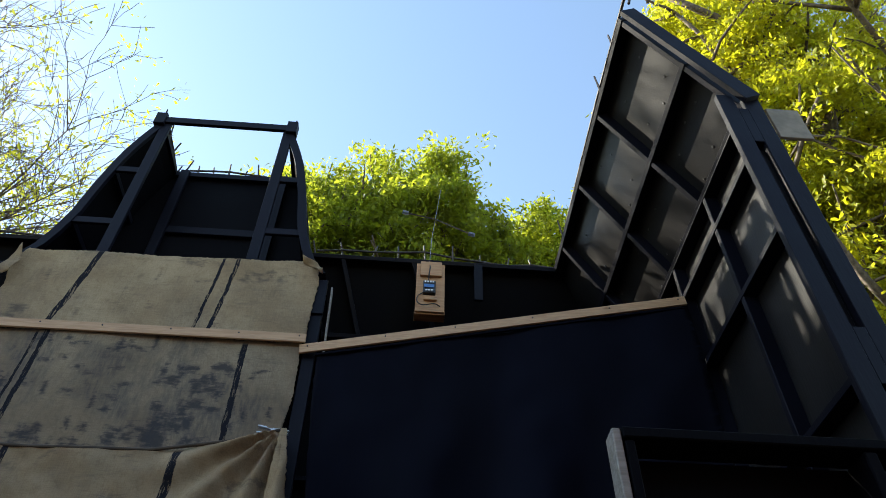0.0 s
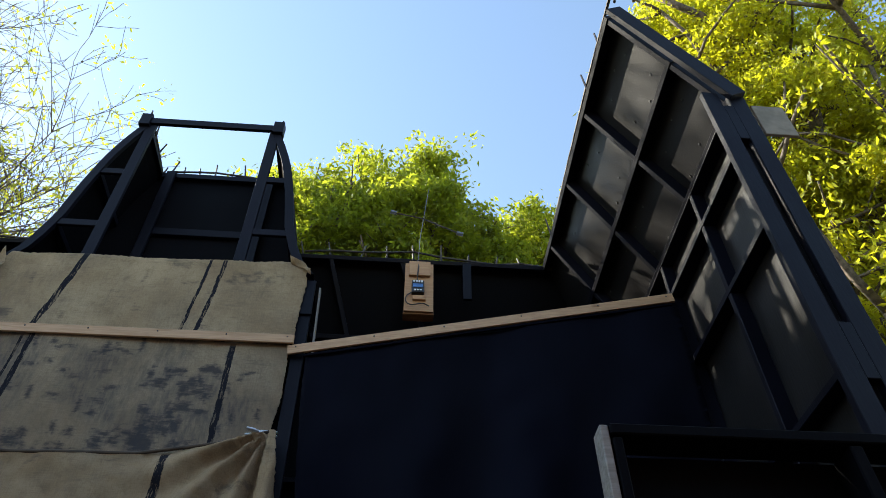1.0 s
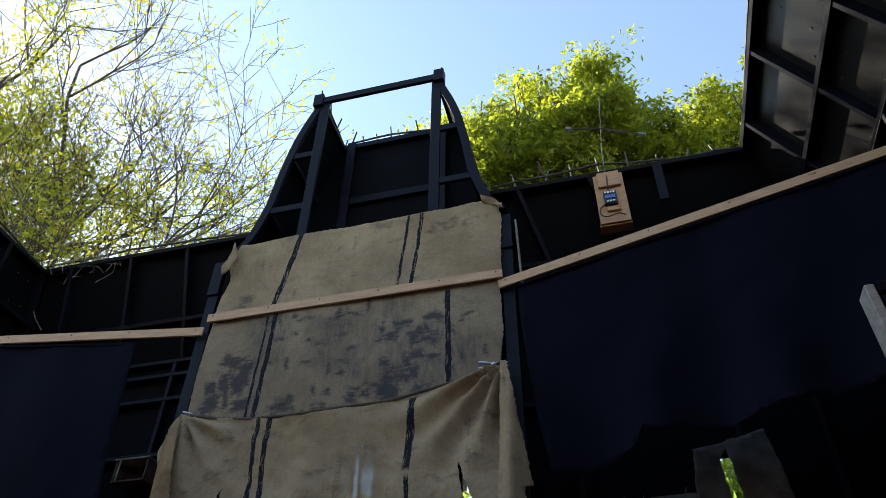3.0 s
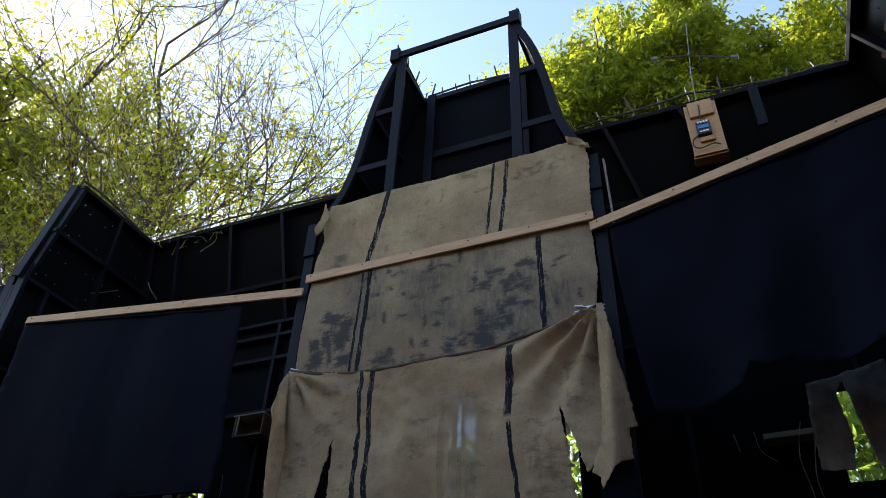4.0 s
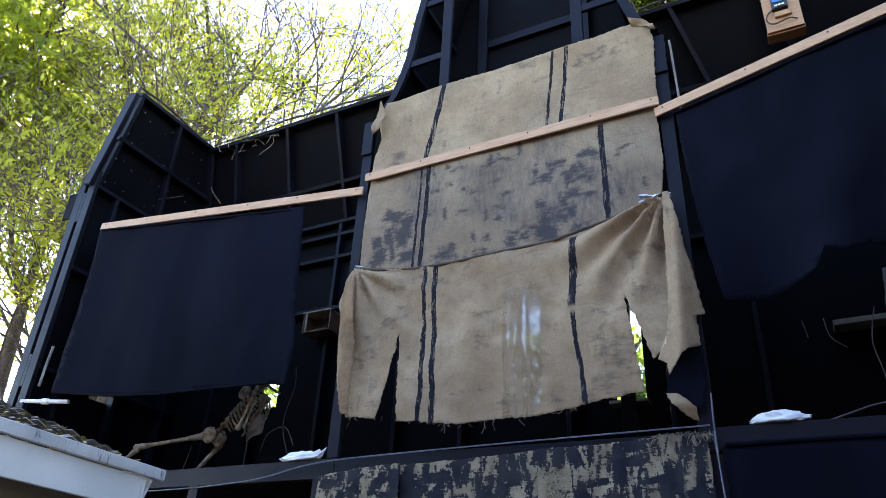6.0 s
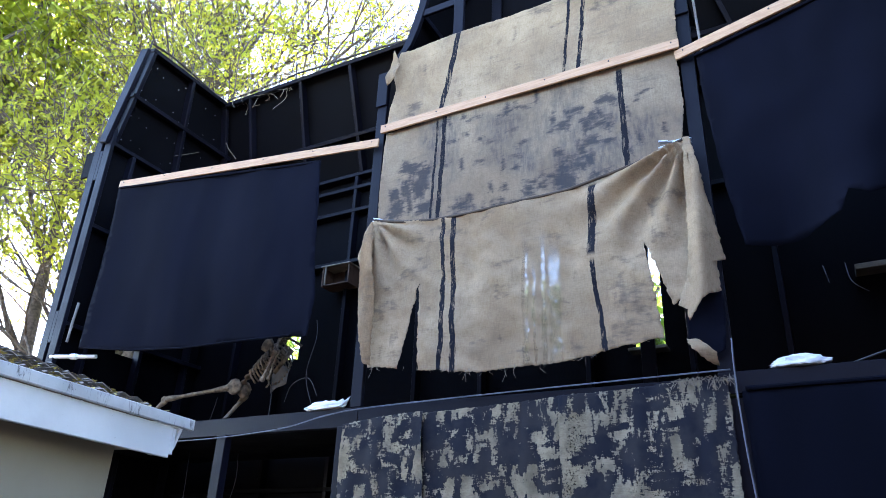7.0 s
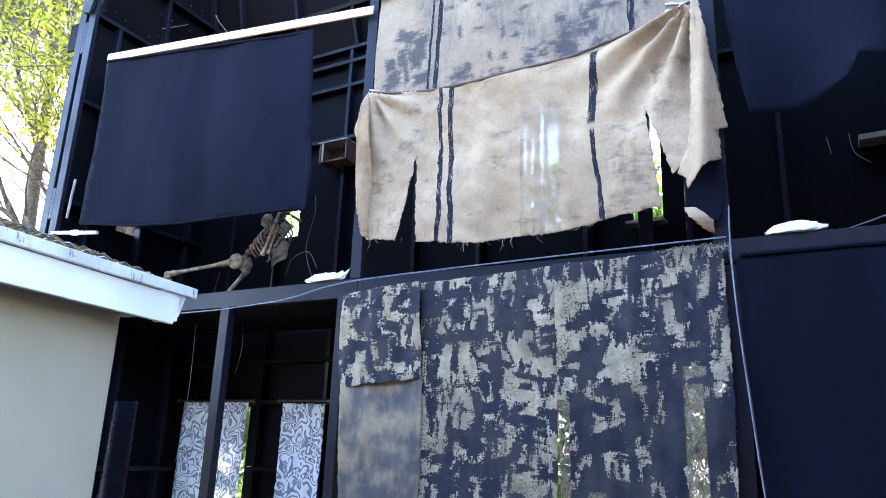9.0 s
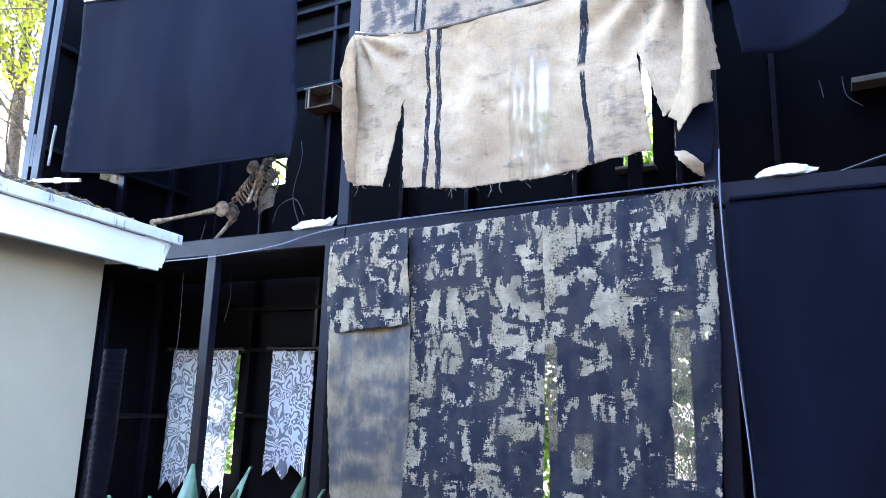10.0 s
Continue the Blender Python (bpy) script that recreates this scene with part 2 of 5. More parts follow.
def grey_wash():
    """Tan canvas under thin grey paint laid on in broad soft blocks."""
    a = Mat("grey_washed_canvas", 0.9, spec=0.1)
    c = a.mix(a.ramp(a.noise(5, 5, 0.6), 0.3, 0.7), (0.17, 0.135, 0.085), (0.25, 0.2, 0.13))
    soft = a.math("ADD", a.attribute("paint"), a.math("MULTIPLY", a.math("SUBTRACT", a.noise(12, 5, 0.7, co=a.scaled(2.2, 1, 0.6)), 0.5), 0.7))
    c = a.mix(a.math("MULTIPLY", a.ramp(soft, 0.2, 0.9), 0.85), c, (0.042, 0.046, 0.055))
    c = a.mix(a.math("MULTIPLY", a.ramp(a.noise(110, 3, 0.6, co=a.scaled(1, 1, 0.4)), 0.4, 0.7), 0.3), c, (0.06, 0.055, 0.05))
    return a.colour(c).bump(a.noise(120, 3), 0.25, 0.004).m


M_WASH = grey_wash()


def plain(name, base, rough=0.7, metal=0.0, var=0.25, scale=12, bump=0.15):
    a = Mat(name, rough, metal)
    g = a.noise(scale, 5)
    a.colour(a.mix(a.ramp(g, 0.3, 0.7), tuple(v * (1 - var) for v in base), tuple(min(1, v * (1 + var)) for v in base)))
    return a.bump(a.noise(scale * 8, 3), bump, 0.003).m


M_ROD = plain("rusty_black_rod", (0.035, 0.026, 0.022), 0.6, 0.4, 0.5, 30)
M_STEEL = plain("zinc_steel", (0.55, 0.56, 0.58), 0.35, 0.9, 0.15, 60)
M_RUBBER = plain("black_rubber", (0.02, 0.02, 0.022), 0.5)
M_CABLE = plain("grey_cable", (0.12, 0.13, 0.16), 0.45)
M_PLASTIC = plain("white_plastic", (0.72, 0.74, 0.76), 0.55, var=0.1)
M_BONE = plain("aged_bone", (0.145, 0.11, 0.075), 0.7, var=0.6, scale=22, bump=0.4)
M_BLUEBOX = plain("blue_circuit", (0.05, 0.16, 0.4), 0.35)
M_DARKBOX = plain("black_plastic", (0.015, 0.015, 0.018), 0.35)
M_BARK = plain("grey_brown_bark", (0.105, 0.082, 0.064), 0.9, var=0.45, scale=18, bump=0.7)
M_GROUND = plain("dry_earth", (0.085, 0.066, 0.05), 0.95, var=0.4, scale=3, bump=0.5)
M_DARKWOOD = plain("dark_stained_wood", (0.085, 0.045, 0.025), 0.7, var=0.3)
M_HEM = plain("dark_canvas_hem", (0.07, 0.05, 0.035), 0.9)
M_LITTER = plain("dry_yellow_leaf", (0.4, 0.31, 0.08), 0.8, var=0.5)
M_GUARD = plain("tan_vent_panel", (0.2, 0.165, 0.12), 0.8, var=0.2)
M_RAG = plain("pale_grey_cloth", (0.16, 0.155, 0.15), 0.9, var=0.35, scale=8)


def white_board():
    a = Mat("weathered_white_paint", 0.55)
    c = a.mix(a.ramp(a.noise(3, 4), 0.3, 0.7), (0.52, 0.53, 0.54), (0.6, 0.61, 0.62))
    chips = a.ramp(a.noise(22, 6, 0.8, co=a.scaled(1, 0.6, 1)), 0.66, 0.7)
    c = a.mix(a.math("MULTIPLY", chips, 0.8), c, (0.12, 0.1, 0.085))
    return a.colour(c).bump(a.noise(40, 4), 0.2, 0.003).m


def drip_metal():
    """Pale galvanised edge with dark mildew runs and scuffs."""
    a = Mat("grimy_drip_metal", 0.55)
    c = a.mix(a.ramp(a.noise(5, 4), 0.3, 0.7), (0.34, 0.35, 0.36), (0.46, 0.47, 0.48))
    runs = a.ramp(a.noise(13, 6, 0.8, co=a.scaled(1, 1.2, 0.35), dist=0.8), 0.54, 0.64)
    c = a.mix(a.math("MULTIPLY", runs, 0.85), c, (0.05, 0.05, 0.055))
    return a.colour(c).bump(a.noise(60, 4), 0.2, 0.003).m


M_DRIP = drip_metal()


def stucco():
    a = Mat("beige_stucco", 0.85)
    c = a.mix(a.ramp(a.noise(1.2, 4), 0.3, 0.7), (0.27, 0.243, 0.185), (0.31, 0.278, 0.215))
    c = a.mix(a.math("MULTIPLY", a.ramp(a.noise(7, 5), 0.6, 0.8), 0.2), c, (0.25, 0.215, 0.17))
    return a.colour(c).bump(a.noise(150, 4, 0.7), 0.3, 0.004).m


def shingle():
    a = Mat("worn_asphalt_shingle", 0.95)
    c = a.mix(a.random(), (0.13, 0.112, 0.098), (0.24, 0.21, 0.18))
    c = a.mix(a.ramp(a.noise(25, 5, 0.7), 0.5, 0.75), c, (0.33, 0.3, 0.26))
    return a.colour(c).bump(a.noise(180, 3), 0.5, 0.004).m


def lace():
    """White floral lace: five-petalled flowers and curling stems on a sheer grey-blue net."""
    a = Mat("white_lace", 0.8)
    flat_co = a.scaled(10.0, 0.0, 7.8)
    cell = a.n.new("ShaderNodeTexVoronoi")
    cell.inputs["Scale"].default_value, cell.inputs["Randomness"].default_value = 1.0, 0.75
    a.link(flat_co, cell.inputs["Vector"])
    gap = a.n.new("ShaderNodeVectorMath")
    gap.operation = "SUBTRACT"
    a.link(flat_co, gap.inputs[0])
    a.link(cell.outputs["Position"], gap.inputs[1])
    sep = a.n.new("ShaderNodeSeparateXYZ")
    a.link(gap.outputs[0], sep.inputs[0])
    turn = a.math("ARCTAN2", sep.outputs[2], sep.outputs[0])
    petals = a.math("ADD", a.math("MULTIPLY", a.math("COSINE", a.math("MULTIPLY", turn, 5.0)), 0.09), 0.27)
    r = cell.outputs["Distance"]
    flower = a.ramp(a.math("SUBTRACT", r, petals), -0.03, 0.03, 1, 0)
    eye = a.math("MULTIPLY", a.ramp(r, 0.05, 0.08), a.ramp(r, 0.11, 0.14, 1, 0))
    curls = a.math("ABSOLUTE", a.math("SINE", a.math("MULTIPLY", a.noise(6.0, 1, 0.4, dist=0.5), 30.0), 0))
    stem = a.math("MULTIPLY", a.ramp(curls, 0.45, 0.7), a.ramp(r, 0.36, 0.42))
    motif = a.math("MULTIPLY", a.math("MAXIMUM", flower, stem), a.math("SUBTRACT", 1.0, a.math("MULTIPLY", eye, 0.8)))
    c = a.mix(motif, (0.27, 0.3, 0.36), (0.74, 0.78, 0.84))
    a.colour(c)
    a.over(0.4, a.shader("ShaderNodeBsdfTranslucent", c))
    net = a.ramp(a.math("MAXIMUM", a.wave(90, 0.2, direction="X"), a.wave(90, 0.2, direction="Z")), 0.5, 0.9)
    hole = a.math("MULTIPLY", a.math("SUBTRACT", 1.0, motif), a.math("SUBTRACT", 0.4, a.math("MULTIPLY", net, 0.35)))
    return a.over(hole, a.shader("ShaderNodeBsdfTransparent", (1, 1, 1))).m


def leaf(name, dark, light, glow, through_share=0.5):
    a = Mat(name, 0.5, spec=0.35)
    c = a.mix(a.island(), dark, light)
    a.colour(c)
    t = a.mix(a.island(), tuple(v * 0.8 for v in glow), glow)
    return a.over(through_share, a.shader("ShaderNodeBsdfTranslucent", t)).m


M_WHITE, M_STUCCO, M_SHINGLE, M_LACE = white_board(), stucco(), shingle(), lace()
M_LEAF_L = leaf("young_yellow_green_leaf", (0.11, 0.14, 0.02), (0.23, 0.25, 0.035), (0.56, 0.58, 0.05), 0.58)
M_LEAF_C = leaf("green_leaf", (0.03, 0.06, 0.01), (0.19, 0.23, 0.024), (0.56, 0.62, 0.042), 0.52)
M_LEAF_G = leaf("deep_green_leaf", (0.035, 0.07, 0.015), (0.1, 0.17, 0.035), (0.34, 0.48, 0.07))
# yellower and brighter than the other leaves: sunlight put into the colour
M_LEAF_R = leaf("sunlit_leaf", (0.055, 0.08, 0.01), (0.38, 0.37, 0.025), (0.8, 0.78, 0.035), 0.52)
M_AGAVE = plain("grey_green_succulent", (0.08, 0.14, 0.07), 0.45, var=0.3)


# ---- building helpers ----
def thing(name, label, category, at=(0, 0, 0), group="", kind=""):
    ob = new(name)
    ob.location = at
    ob.empty_display_size = 0.1
    return tagged(ob, label, category, group, kind)


def part(name, bm, material, parent=None, label="", smooth=False):
    me = bpy.data.meshes.new(name)
    bm.normal_update()
    bm.to_mesh(me)
    bm.free()
    if smooth:
        for p in me.polygons:
            p.use_smooth = True
    me.materials.append(material)
    ob = new(name, me)
    if parent is not None:
        ob.parent = parent
        base = parent
        shift = Vector((0, 0, 0))
        while base is not None:
            shift += base.location
            base = base.parent
        ob.location = -shift
    return tagged(ob, label)


def lumber(bm, a, b, w, d, side=(0, 1, 0), bevel=0.003):
    """A board from a to b: w wide, d thick along side."""
    a, b = Vector(a), Vector(b)
    way = (b - a).normalized()
    s = Vector(side)
    s = (s - way * s.dot(way)).normalized()
    u = way.cross(s)
    vs = [bm.verts.new(p + u * (i * w / 2) + s * (j * d / 2)) for p in (a, b) for i, j in ((-1, -1), (1, -1), (1, 1), (-1, 1))]
    fs = [bm.faces.new([vs[k] for k in q]) for q in ((3, 2, 1, 0), (4, 5, 6, 7), (0, 1, 5, 4), (1, 2, 6, 5), (2, 3, 7, 6), (3, 0, 4, 7))]
    if bevel:
        es = {e for f in fs for e in f.edges}
        bmesh.ops.bevel(bm, geom=list(es), offset=bevel, segments=1, affect="EDGES")
    return bm


def board(name, a, b, w, d, material, parent, side=(0, 1, 0), label="", bevel=0.003):
    return part(name, lumber(bmesh.new(), a, b, w, d, side, bevel), material, parent, label)


def block(bm, lo, hi, bevel=0.0):
    mid = [(p + q) / 2 for p, q in zip(lo, hi)]
    return lumber(bm, (mid[0], mid[1], lo[2]), (mid[0], mid[1], hi[2]), hi[0] - lo[0], hi[1] - lo[1], (0, 1, 0), bevel)


def tube(bm, pts, radii, sides=6):
    """A tapered tube along points."""
    rings = []
    pts = [Vector(p) for p in pts]
    for k, p in enumerate(pts):
        way = (pts[min(k + 1, len(pts) - 1)] - pts[max(k - 1, 0)]).normalized()
        s = way.cross(Vector((0.31, 0.17, 0.93)))
        if s.length < 0.1:
            s = way.cross(Vector((1, 0, 0)))
        s.normalize()
        u = way.cross(s)
        r = radii[k] if isinstance(radii, (list, tuple)) else radii
        rings.append([bm.verts.new(p + (s * math.cos(q) + u * math.sin(q)) * r) for q in (2 * math.pi * i / sides for i in range(sides))])
    for r0, r1 in zip(rings, rings[1:]):
        for i in range(sides):
            bm.faces.new((r0[i], r0[(i + 1) % sides], r1[(i + 1) % sides], r1[i]))
    bm.faces.new(rings[0][::-1])
    bm.faces.new(rings[-1])
    return bm


def bend(pts, n=6):
    """A smooth run through the given points."""
    p = [Vector(q) for q in (pts[0], *pts, pts[-1])]
    out = []
    for a, b, c, d in zip(p, p[1:], p[2:], p[3:]):
        for k in range(n):
            t = k / n
            out.append(0.5 * (2 * b + (c - a) * t + (2 * a - 5 * b + 4 * c - d) * t * t + (3 * b - a - 3 * c + d) * t ** 3))
    return out + [p[-1]]


def holed(bm, lo, hi, holes, at, thick, axis):
    """An upright sheet with rectangular openings: (u0, z0, u1, z1)."""
    us = sorted({lo[0], hi[0], *[h[0] for h in holes], *[h[2] for h in holes]})
    zs = sorted({lo[1], hi[1], *[h[1] for h in holes], *[h[3] for h in holes]})
    for u0, u1 in zip(us, us[1:]):
        for z0, z1 in zip(zs, zs[1:]):
            cu, cz = (u0 + u1) / 2, (z0 + z1) / 2
            if any(h[0] < cu < h[2] and h[1] < cz < h[3] for h in holes):
                continue
            if axis == "y":
                block(bm, (u0, at, z0), (u1, at + thick, z1))
            else:
                block(bm, (at, u0, z0), (at + thick, u1, z1))
    return bm


# ---- ground ----
bm = bmesh.new()
bmesh.ops.create_grid(bm, x_segments=60, y_segments=60, size=600)
ground = part("ground", bm, M_GROUND)
tagged(ground, "bare dry earth round the wooden set", "ground", kind="structure")

# ---- the plan of the set ----
Y_POST, Y_SKIN, Y_TOP = 3.97, 5.35, 4.8
X_L, X_R, X_LT, X_RT = -5.62, 2.77, -5.3, 2.17
Z_DECK, Z_EAVE, Z_TOP = 2.82, 5.7, 6.79
Y_LW, Y_RW = 3.66, 2.15
XP_L, XP_R = -2.4, 0.03

# the back skin with its window openings
OPENINGS = [(-1.72, 3.5, -1.36, 4.7), (-0.79, 3.43, -0.56, 4.4), (-4.38, 3.72, -4.18, 4.0), (1.25, 3.5, 1.5, 4.15),
            (-5.3, 0.9, -4.57, 2.02), (-4.0, 1.2, -3.64, 2.02), (-1.75, 0.75, -1.05, 2.1), (-0.55, 0.75, -0.2, 2.35)]
north = thing("wall_north", "black-painted plywood back of a stage house front", "wall", (0, Y_SKIN, 0), kind="structure")
part("sheathing", holed(bmesh.new(), (X_L, 0), (X_R, Z_EAVE), OPENINGS, Y_SKIN, 0.018, "y"), M_SHEET, north)
for x in (-5.0, -4.39, -3.61, -2.75, -2.1, -1.15, -0.36, 0.3, 1.5, 2.1):
    gap = [h for h in OPENINGS if h[0] - 0.02 < x < h[2] + 0.02]
    z = 0.0
    for h in sorted(gap, key=lambda g: g[1]):
        # shade put into the colour: stretches under openings get the darker M_SHEET
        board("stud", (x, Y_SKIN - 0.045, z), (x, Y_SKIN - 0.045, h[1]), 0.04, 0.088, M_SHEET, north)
        z = h[3]
    board("stud", (x, Y_SKIN - 0.045, z), (x, Y_SKIN - 0.045, Z_EAVE - 0.04), 0.04, 0.088, M_FRAME, north)
for x0, x1, z in ((X_L, X_R, Z_EAVE - 0.02), (X_L, -2.75, 5.52), (X_L, -2.75, 5.245), (-2.7, 0.3, 4.72), (0.3, X_R, 5.2),
                  (X_L, -2.75, 4.66), (X_L, X_R, 2.45), (X_L, -2.5, 2.06), (X_L, -5.3, 1.45), (-4.45, -4.05, 1.45)):
    # low rails take the darker M_SHEET too, as shade below the deck
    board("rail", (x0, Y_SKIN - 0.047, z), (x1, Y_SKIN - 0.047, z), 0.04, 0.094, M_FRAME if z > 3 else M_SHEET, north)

# an unseen dark wall behind the viewer, added to block sky light and bounce
south = part("south_sky_blocker", block(bmesh.new(), (-9, -4.6, 0), (12, -4.4, 6.2)), M_DARKWOOD)
tagged(south, "unseen plain dark wall added to cut sky light from behind", "wall", kind="structure")

sill = board("window_sill", (-0.82, Y_SKIN - 0.06, 3.415), (-0.53, Y_SKIN - 0.06, 3.415), 0.025, 0.14, M_GUARD, None)
tagged(sill, "pale bare wooden sill of the back window", "sill", kind="structure")

# upright side walls
for name, x, y0, inward, label in (("wall_west", X_L, Y_LW, 1, "black-painted plywood side wall with lumber framing"),
                                   ("wall_east", X_R, Y_RW, -1, "black-painted plywood side wall with lumber framing, sun-dappled")):
    w = thing(name, label, "wall", (x, y0, 0), kind="structure")
    part("sheathing", holed(bmesh.new(), (y0, 0), (Y_SKIN, Z_EAVE), [(4.33, 3.65, 4.6, 3.8)] if inward > 0 else [], x - (0.018 if inward > 0 else 0), 0.018, "x"), M_SHEET if inward > 0 else M_SHEET_WORN_LIT, w)
    for y in (3.96, 4.555, 5.15) if inward > 0 else (2.24, 2.9, 3.6, 4.3, 5.0):
        board("stud", (x + inward * 0.045, y, 0), (x + inward * 0.045, y, Z_EAVE), 0.04, 0.088, M_FRAME, w, (1, 0, 0))
    for z in (Z_EAVE - 0.02, 4.75, 3.75, 2.8, 1.4) if inward > 0 else (Z_EAVE - 0.02, 5.36, 4.76, 3.75, 2.8, 1.4):
        board("rail", (x + inward * 0.047, y0, z), (x + inward * 0.047, Y_SKIN, z), 0.04, 0.094, M_FRAME, w, (1, 0, 0))


# ---- sloping roof skirts ----
def skirt(name, low, high, ribs, rails, inward, label, parent_at, sheet=M_SHEET, screws=None):
    """A leaning plywood panel between the low and high edge (each a pair of points) with ribs on its inner face."""
    t = thing(name, label, "roof", parent_at, kind="structure")
    l0, l1, h0, h1 = (Vector(p) for p in (*low, *high))
    nrm = (h0 - l0).cross(l1 - l0).normalized()
    if nrm.dot(Vector(inward)) < 0:
        nrm = -nrm
    bm = bmesh.new()
    q = [bm.verts.new(p - nrm * o) for o in (0.0, 0.018) for p in (l0, l1, h1, h0)]
    for f in ((0, 1, 2, 3), (7, 6, 5, 4), (0, 4, 5, 1), (1, 5, 6, 2), (2, 6, 7, 3), (3, 7, 4, 0)):
        bm.faces.new([q[i] for i in f])
    part("sheathing", bm, sheet, t)
    if screws:
        for k in (0.08, 0.14, 0.22, 0.4, 0.47, 0.56, 0.73, 0.85):
            for v in (0.12, 0.34, 0.58, 0.86):
                q = l0.lerp(l1, k).lerp(h0.lerp(h1, k), v + 0.03 * math.sin(40 * k + 9 * v))
                part("screw", tube(bmesh.new(), [q, q + nrm * 0.006], 0.009 if screws is M_RUBBER else 0.005, 6), screws, t)
    for k in ribs:
        lo, hi = k if isinstance(k, tuple) else (k, k)
        a, b = l0.lerp(l1, lo), h0.lerp(h1, hi)
        board("rib", a + nrm * 0.046, b + nrm * 0.046, 0.04, 0.09, M_FRAME, t, nrm)
    for k in rails:
        a, b = l0.lerp(h0, k), l1.lerp(h1, k)
        board("rail", a + nrm * 0.049, b + nrm * 0.049, 0.04, 0.096, M_FRAME, t, nrm)
    return t


skirt("roof_skirt_north", ((X_L, Y_SKIN, Z_EAVE), (X_R, Y_SKIN, Z_EAVE)), ((X_LT, Y_TOP, Z_TOP), (X_RT, Y_TOP, Z_TOP)),
      (0.06, 0.158, 0.247, 0.34, 0.716, 0.806), (0.36, 0.985), (0, -1, -0.4), "black-painted leaning parapet with lumber ribs", (0, Y_SKIN, Z_EAVE))
skirt("roof_skirt_west", ((X_L, Y_LW, Z_EAVE), (X_L, Y_SKIN, Z_EAVE)), ((X_LT, Y_LW, Z_TOP), (X_LT, Y_TOP, Z_TOP)),
      (0.03, 0.5, 0.95), (0.5, 0.985), (1, 0, -0.4), "black-painted leaning side panel with lumber ribs and bright nail heads", (X_L, Y_LW, Z_EAVE), screws=M_STEEL)
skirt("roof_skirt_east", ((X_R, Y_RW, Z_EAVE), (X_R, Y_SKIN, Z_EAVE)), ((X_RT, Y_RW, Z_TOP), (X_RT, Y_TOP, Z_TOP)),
      ((0.01, 0.01), (0.256, 0.309), (0.478, 0.577), (0.709, 0.857)), (0.02, 0.45, 0.985), (-1, 0, -0.4), "black-painted leaning side panel with lumber ribs and screw heads", (X_R, Y_RW, Z_EAVE), M_SHEET_WORN_LIT, M_RUBBER)

# ---- posts and beam ----
framework = thing("post_frame", "black-painted lumber posts and beam of the set", "frame", (0, Y_POST, 0), kind="structure")
for x in (XP_L, XP_R):
    board("post", (x, Y_POST, Z_DECK), (x, Y_POST, 5.66), 0.09, 0.04, M_FRAME, framework)
    board("post_cap", (x, Y_POST - 0.03, 5.32), (x, Y_POST - 0.03, 5.66), 0.1, 0.02, M_FRAME, framework)
for x, w in ((-2.485, 0.08), (-3.6, 0.09), (XP_R + 0.04, 0.09), (-5.45, 0.09), (2.6, 0.09)):
    board("post", (x, Y_POST, 0), (x, Y_POST, 2.69), w, 0.07, M_FRAME, framework)
board("post", (-0.5, 4.5, Z_DECK), (-0.5, 4.5, 4.0), 0.09, 0.04, M_FRAME, framework)
board("beam", (X_L + 0.12, Y_POST, 2.75), (XP_L + 0.03, Y_POST, 2.75), 0.13, 0.05, M_FRAME, framework)
board("beam", (XP_L + 0.034, Y_POST, 2.755), (XP_R - 0.05, Y_POST, 2.755), 0.12, 0.05, M_FRAME, framework)
board("beam", (XP_R - 0.046, Y_POST, 2.775), (X_R - 0.1, Y_POST, 2.775), 0.12, 0.05, M_FRAME, framework)
deck = part("floor", block(bmesh.new(), (X_L + 0.02, Y_POST + 0.03, 2.73), (X_R - 0.02, Y_SKIN - 0.1, 2.75)), M_SHEET)
tagged(deck, "black-painted plywood deck behind the beam", "floor", kind="structure")

# wing posts
for name, x, y, xi, out, inn in (("west_corner_post", X_L, Y_LW, 1, -0.03, 0.115), ("east_corner_post", X_R, Y_RW, -1, 0.055, 0.215)):
    p = thing(name, "doubled black-painted corner post of the side wall", "post", (x, y, 0), group="corner posts", kind="structure")
    board("outer_board", (x + xi * out, y - 0.022, 0), (x + xi * out, y - 0.022, Z_EAVE - 0.01), 0.1, 0.04, M_FRAME, p)
    board("inner_board", (x + xi * inn, y - 0.022, 0), (x + xi * inn, y - 0.022, Z_EAVE + (0.1 if xi > 0 else 0.0)), 0.1, 0.04, M_FRAME, p)
    mid = x + xi * (out + inn) / 2
    for z, high in ((5.22, 0.34), (3.55, 0.3), (1.5, 0.3)):
        board("spacer", (mid, y - 0.012, z), (mid, y - 0.012, z + high), inn - out - 0.1, 0.06, M_FRAME, p)
    # the east strip's lighter black carries the sunlight seen in the gap
    board("backing_strip", (mid, y + 0.02, 0), (mid, y + 0.02, 5.2), inn - out - 0.09, 0.02, M_SHEET if xi > 0 else M_SHEET_WORN_LIT, p)
    board("end_block", (x - xi * 0.12, y - 0.02, Z_EAVE - 0.4), (x - xi * 0.12, y - 0.02, Z_EAVE - 0.1), 0.2, 0.02, M_GUARD if xi < 0 else M_SHEET, p, label="pale bare plywood offcut" if xi < 0 else "")
    xt = X_LT if xi > 0 else X_RT
    board("rake_board", (x + xi * 0.06, y - 0.064, Z_EAVE - 0.06), (xt + xi * 0.045, y - 0.064, Z_TOP - 0.075), 0.12, 0.038, M_FRAME, p)

# ---- tower ----
TX, TW = -1.16, 0.565
tower = thing("roof_tower", "open-backed black wooden roof tower with curved flaring sides", "tower", (TX, 4.0, 5.75), kind="structure")
Y_TN, Y_TF, Z_TT = 4.0, 4.66, 7.715


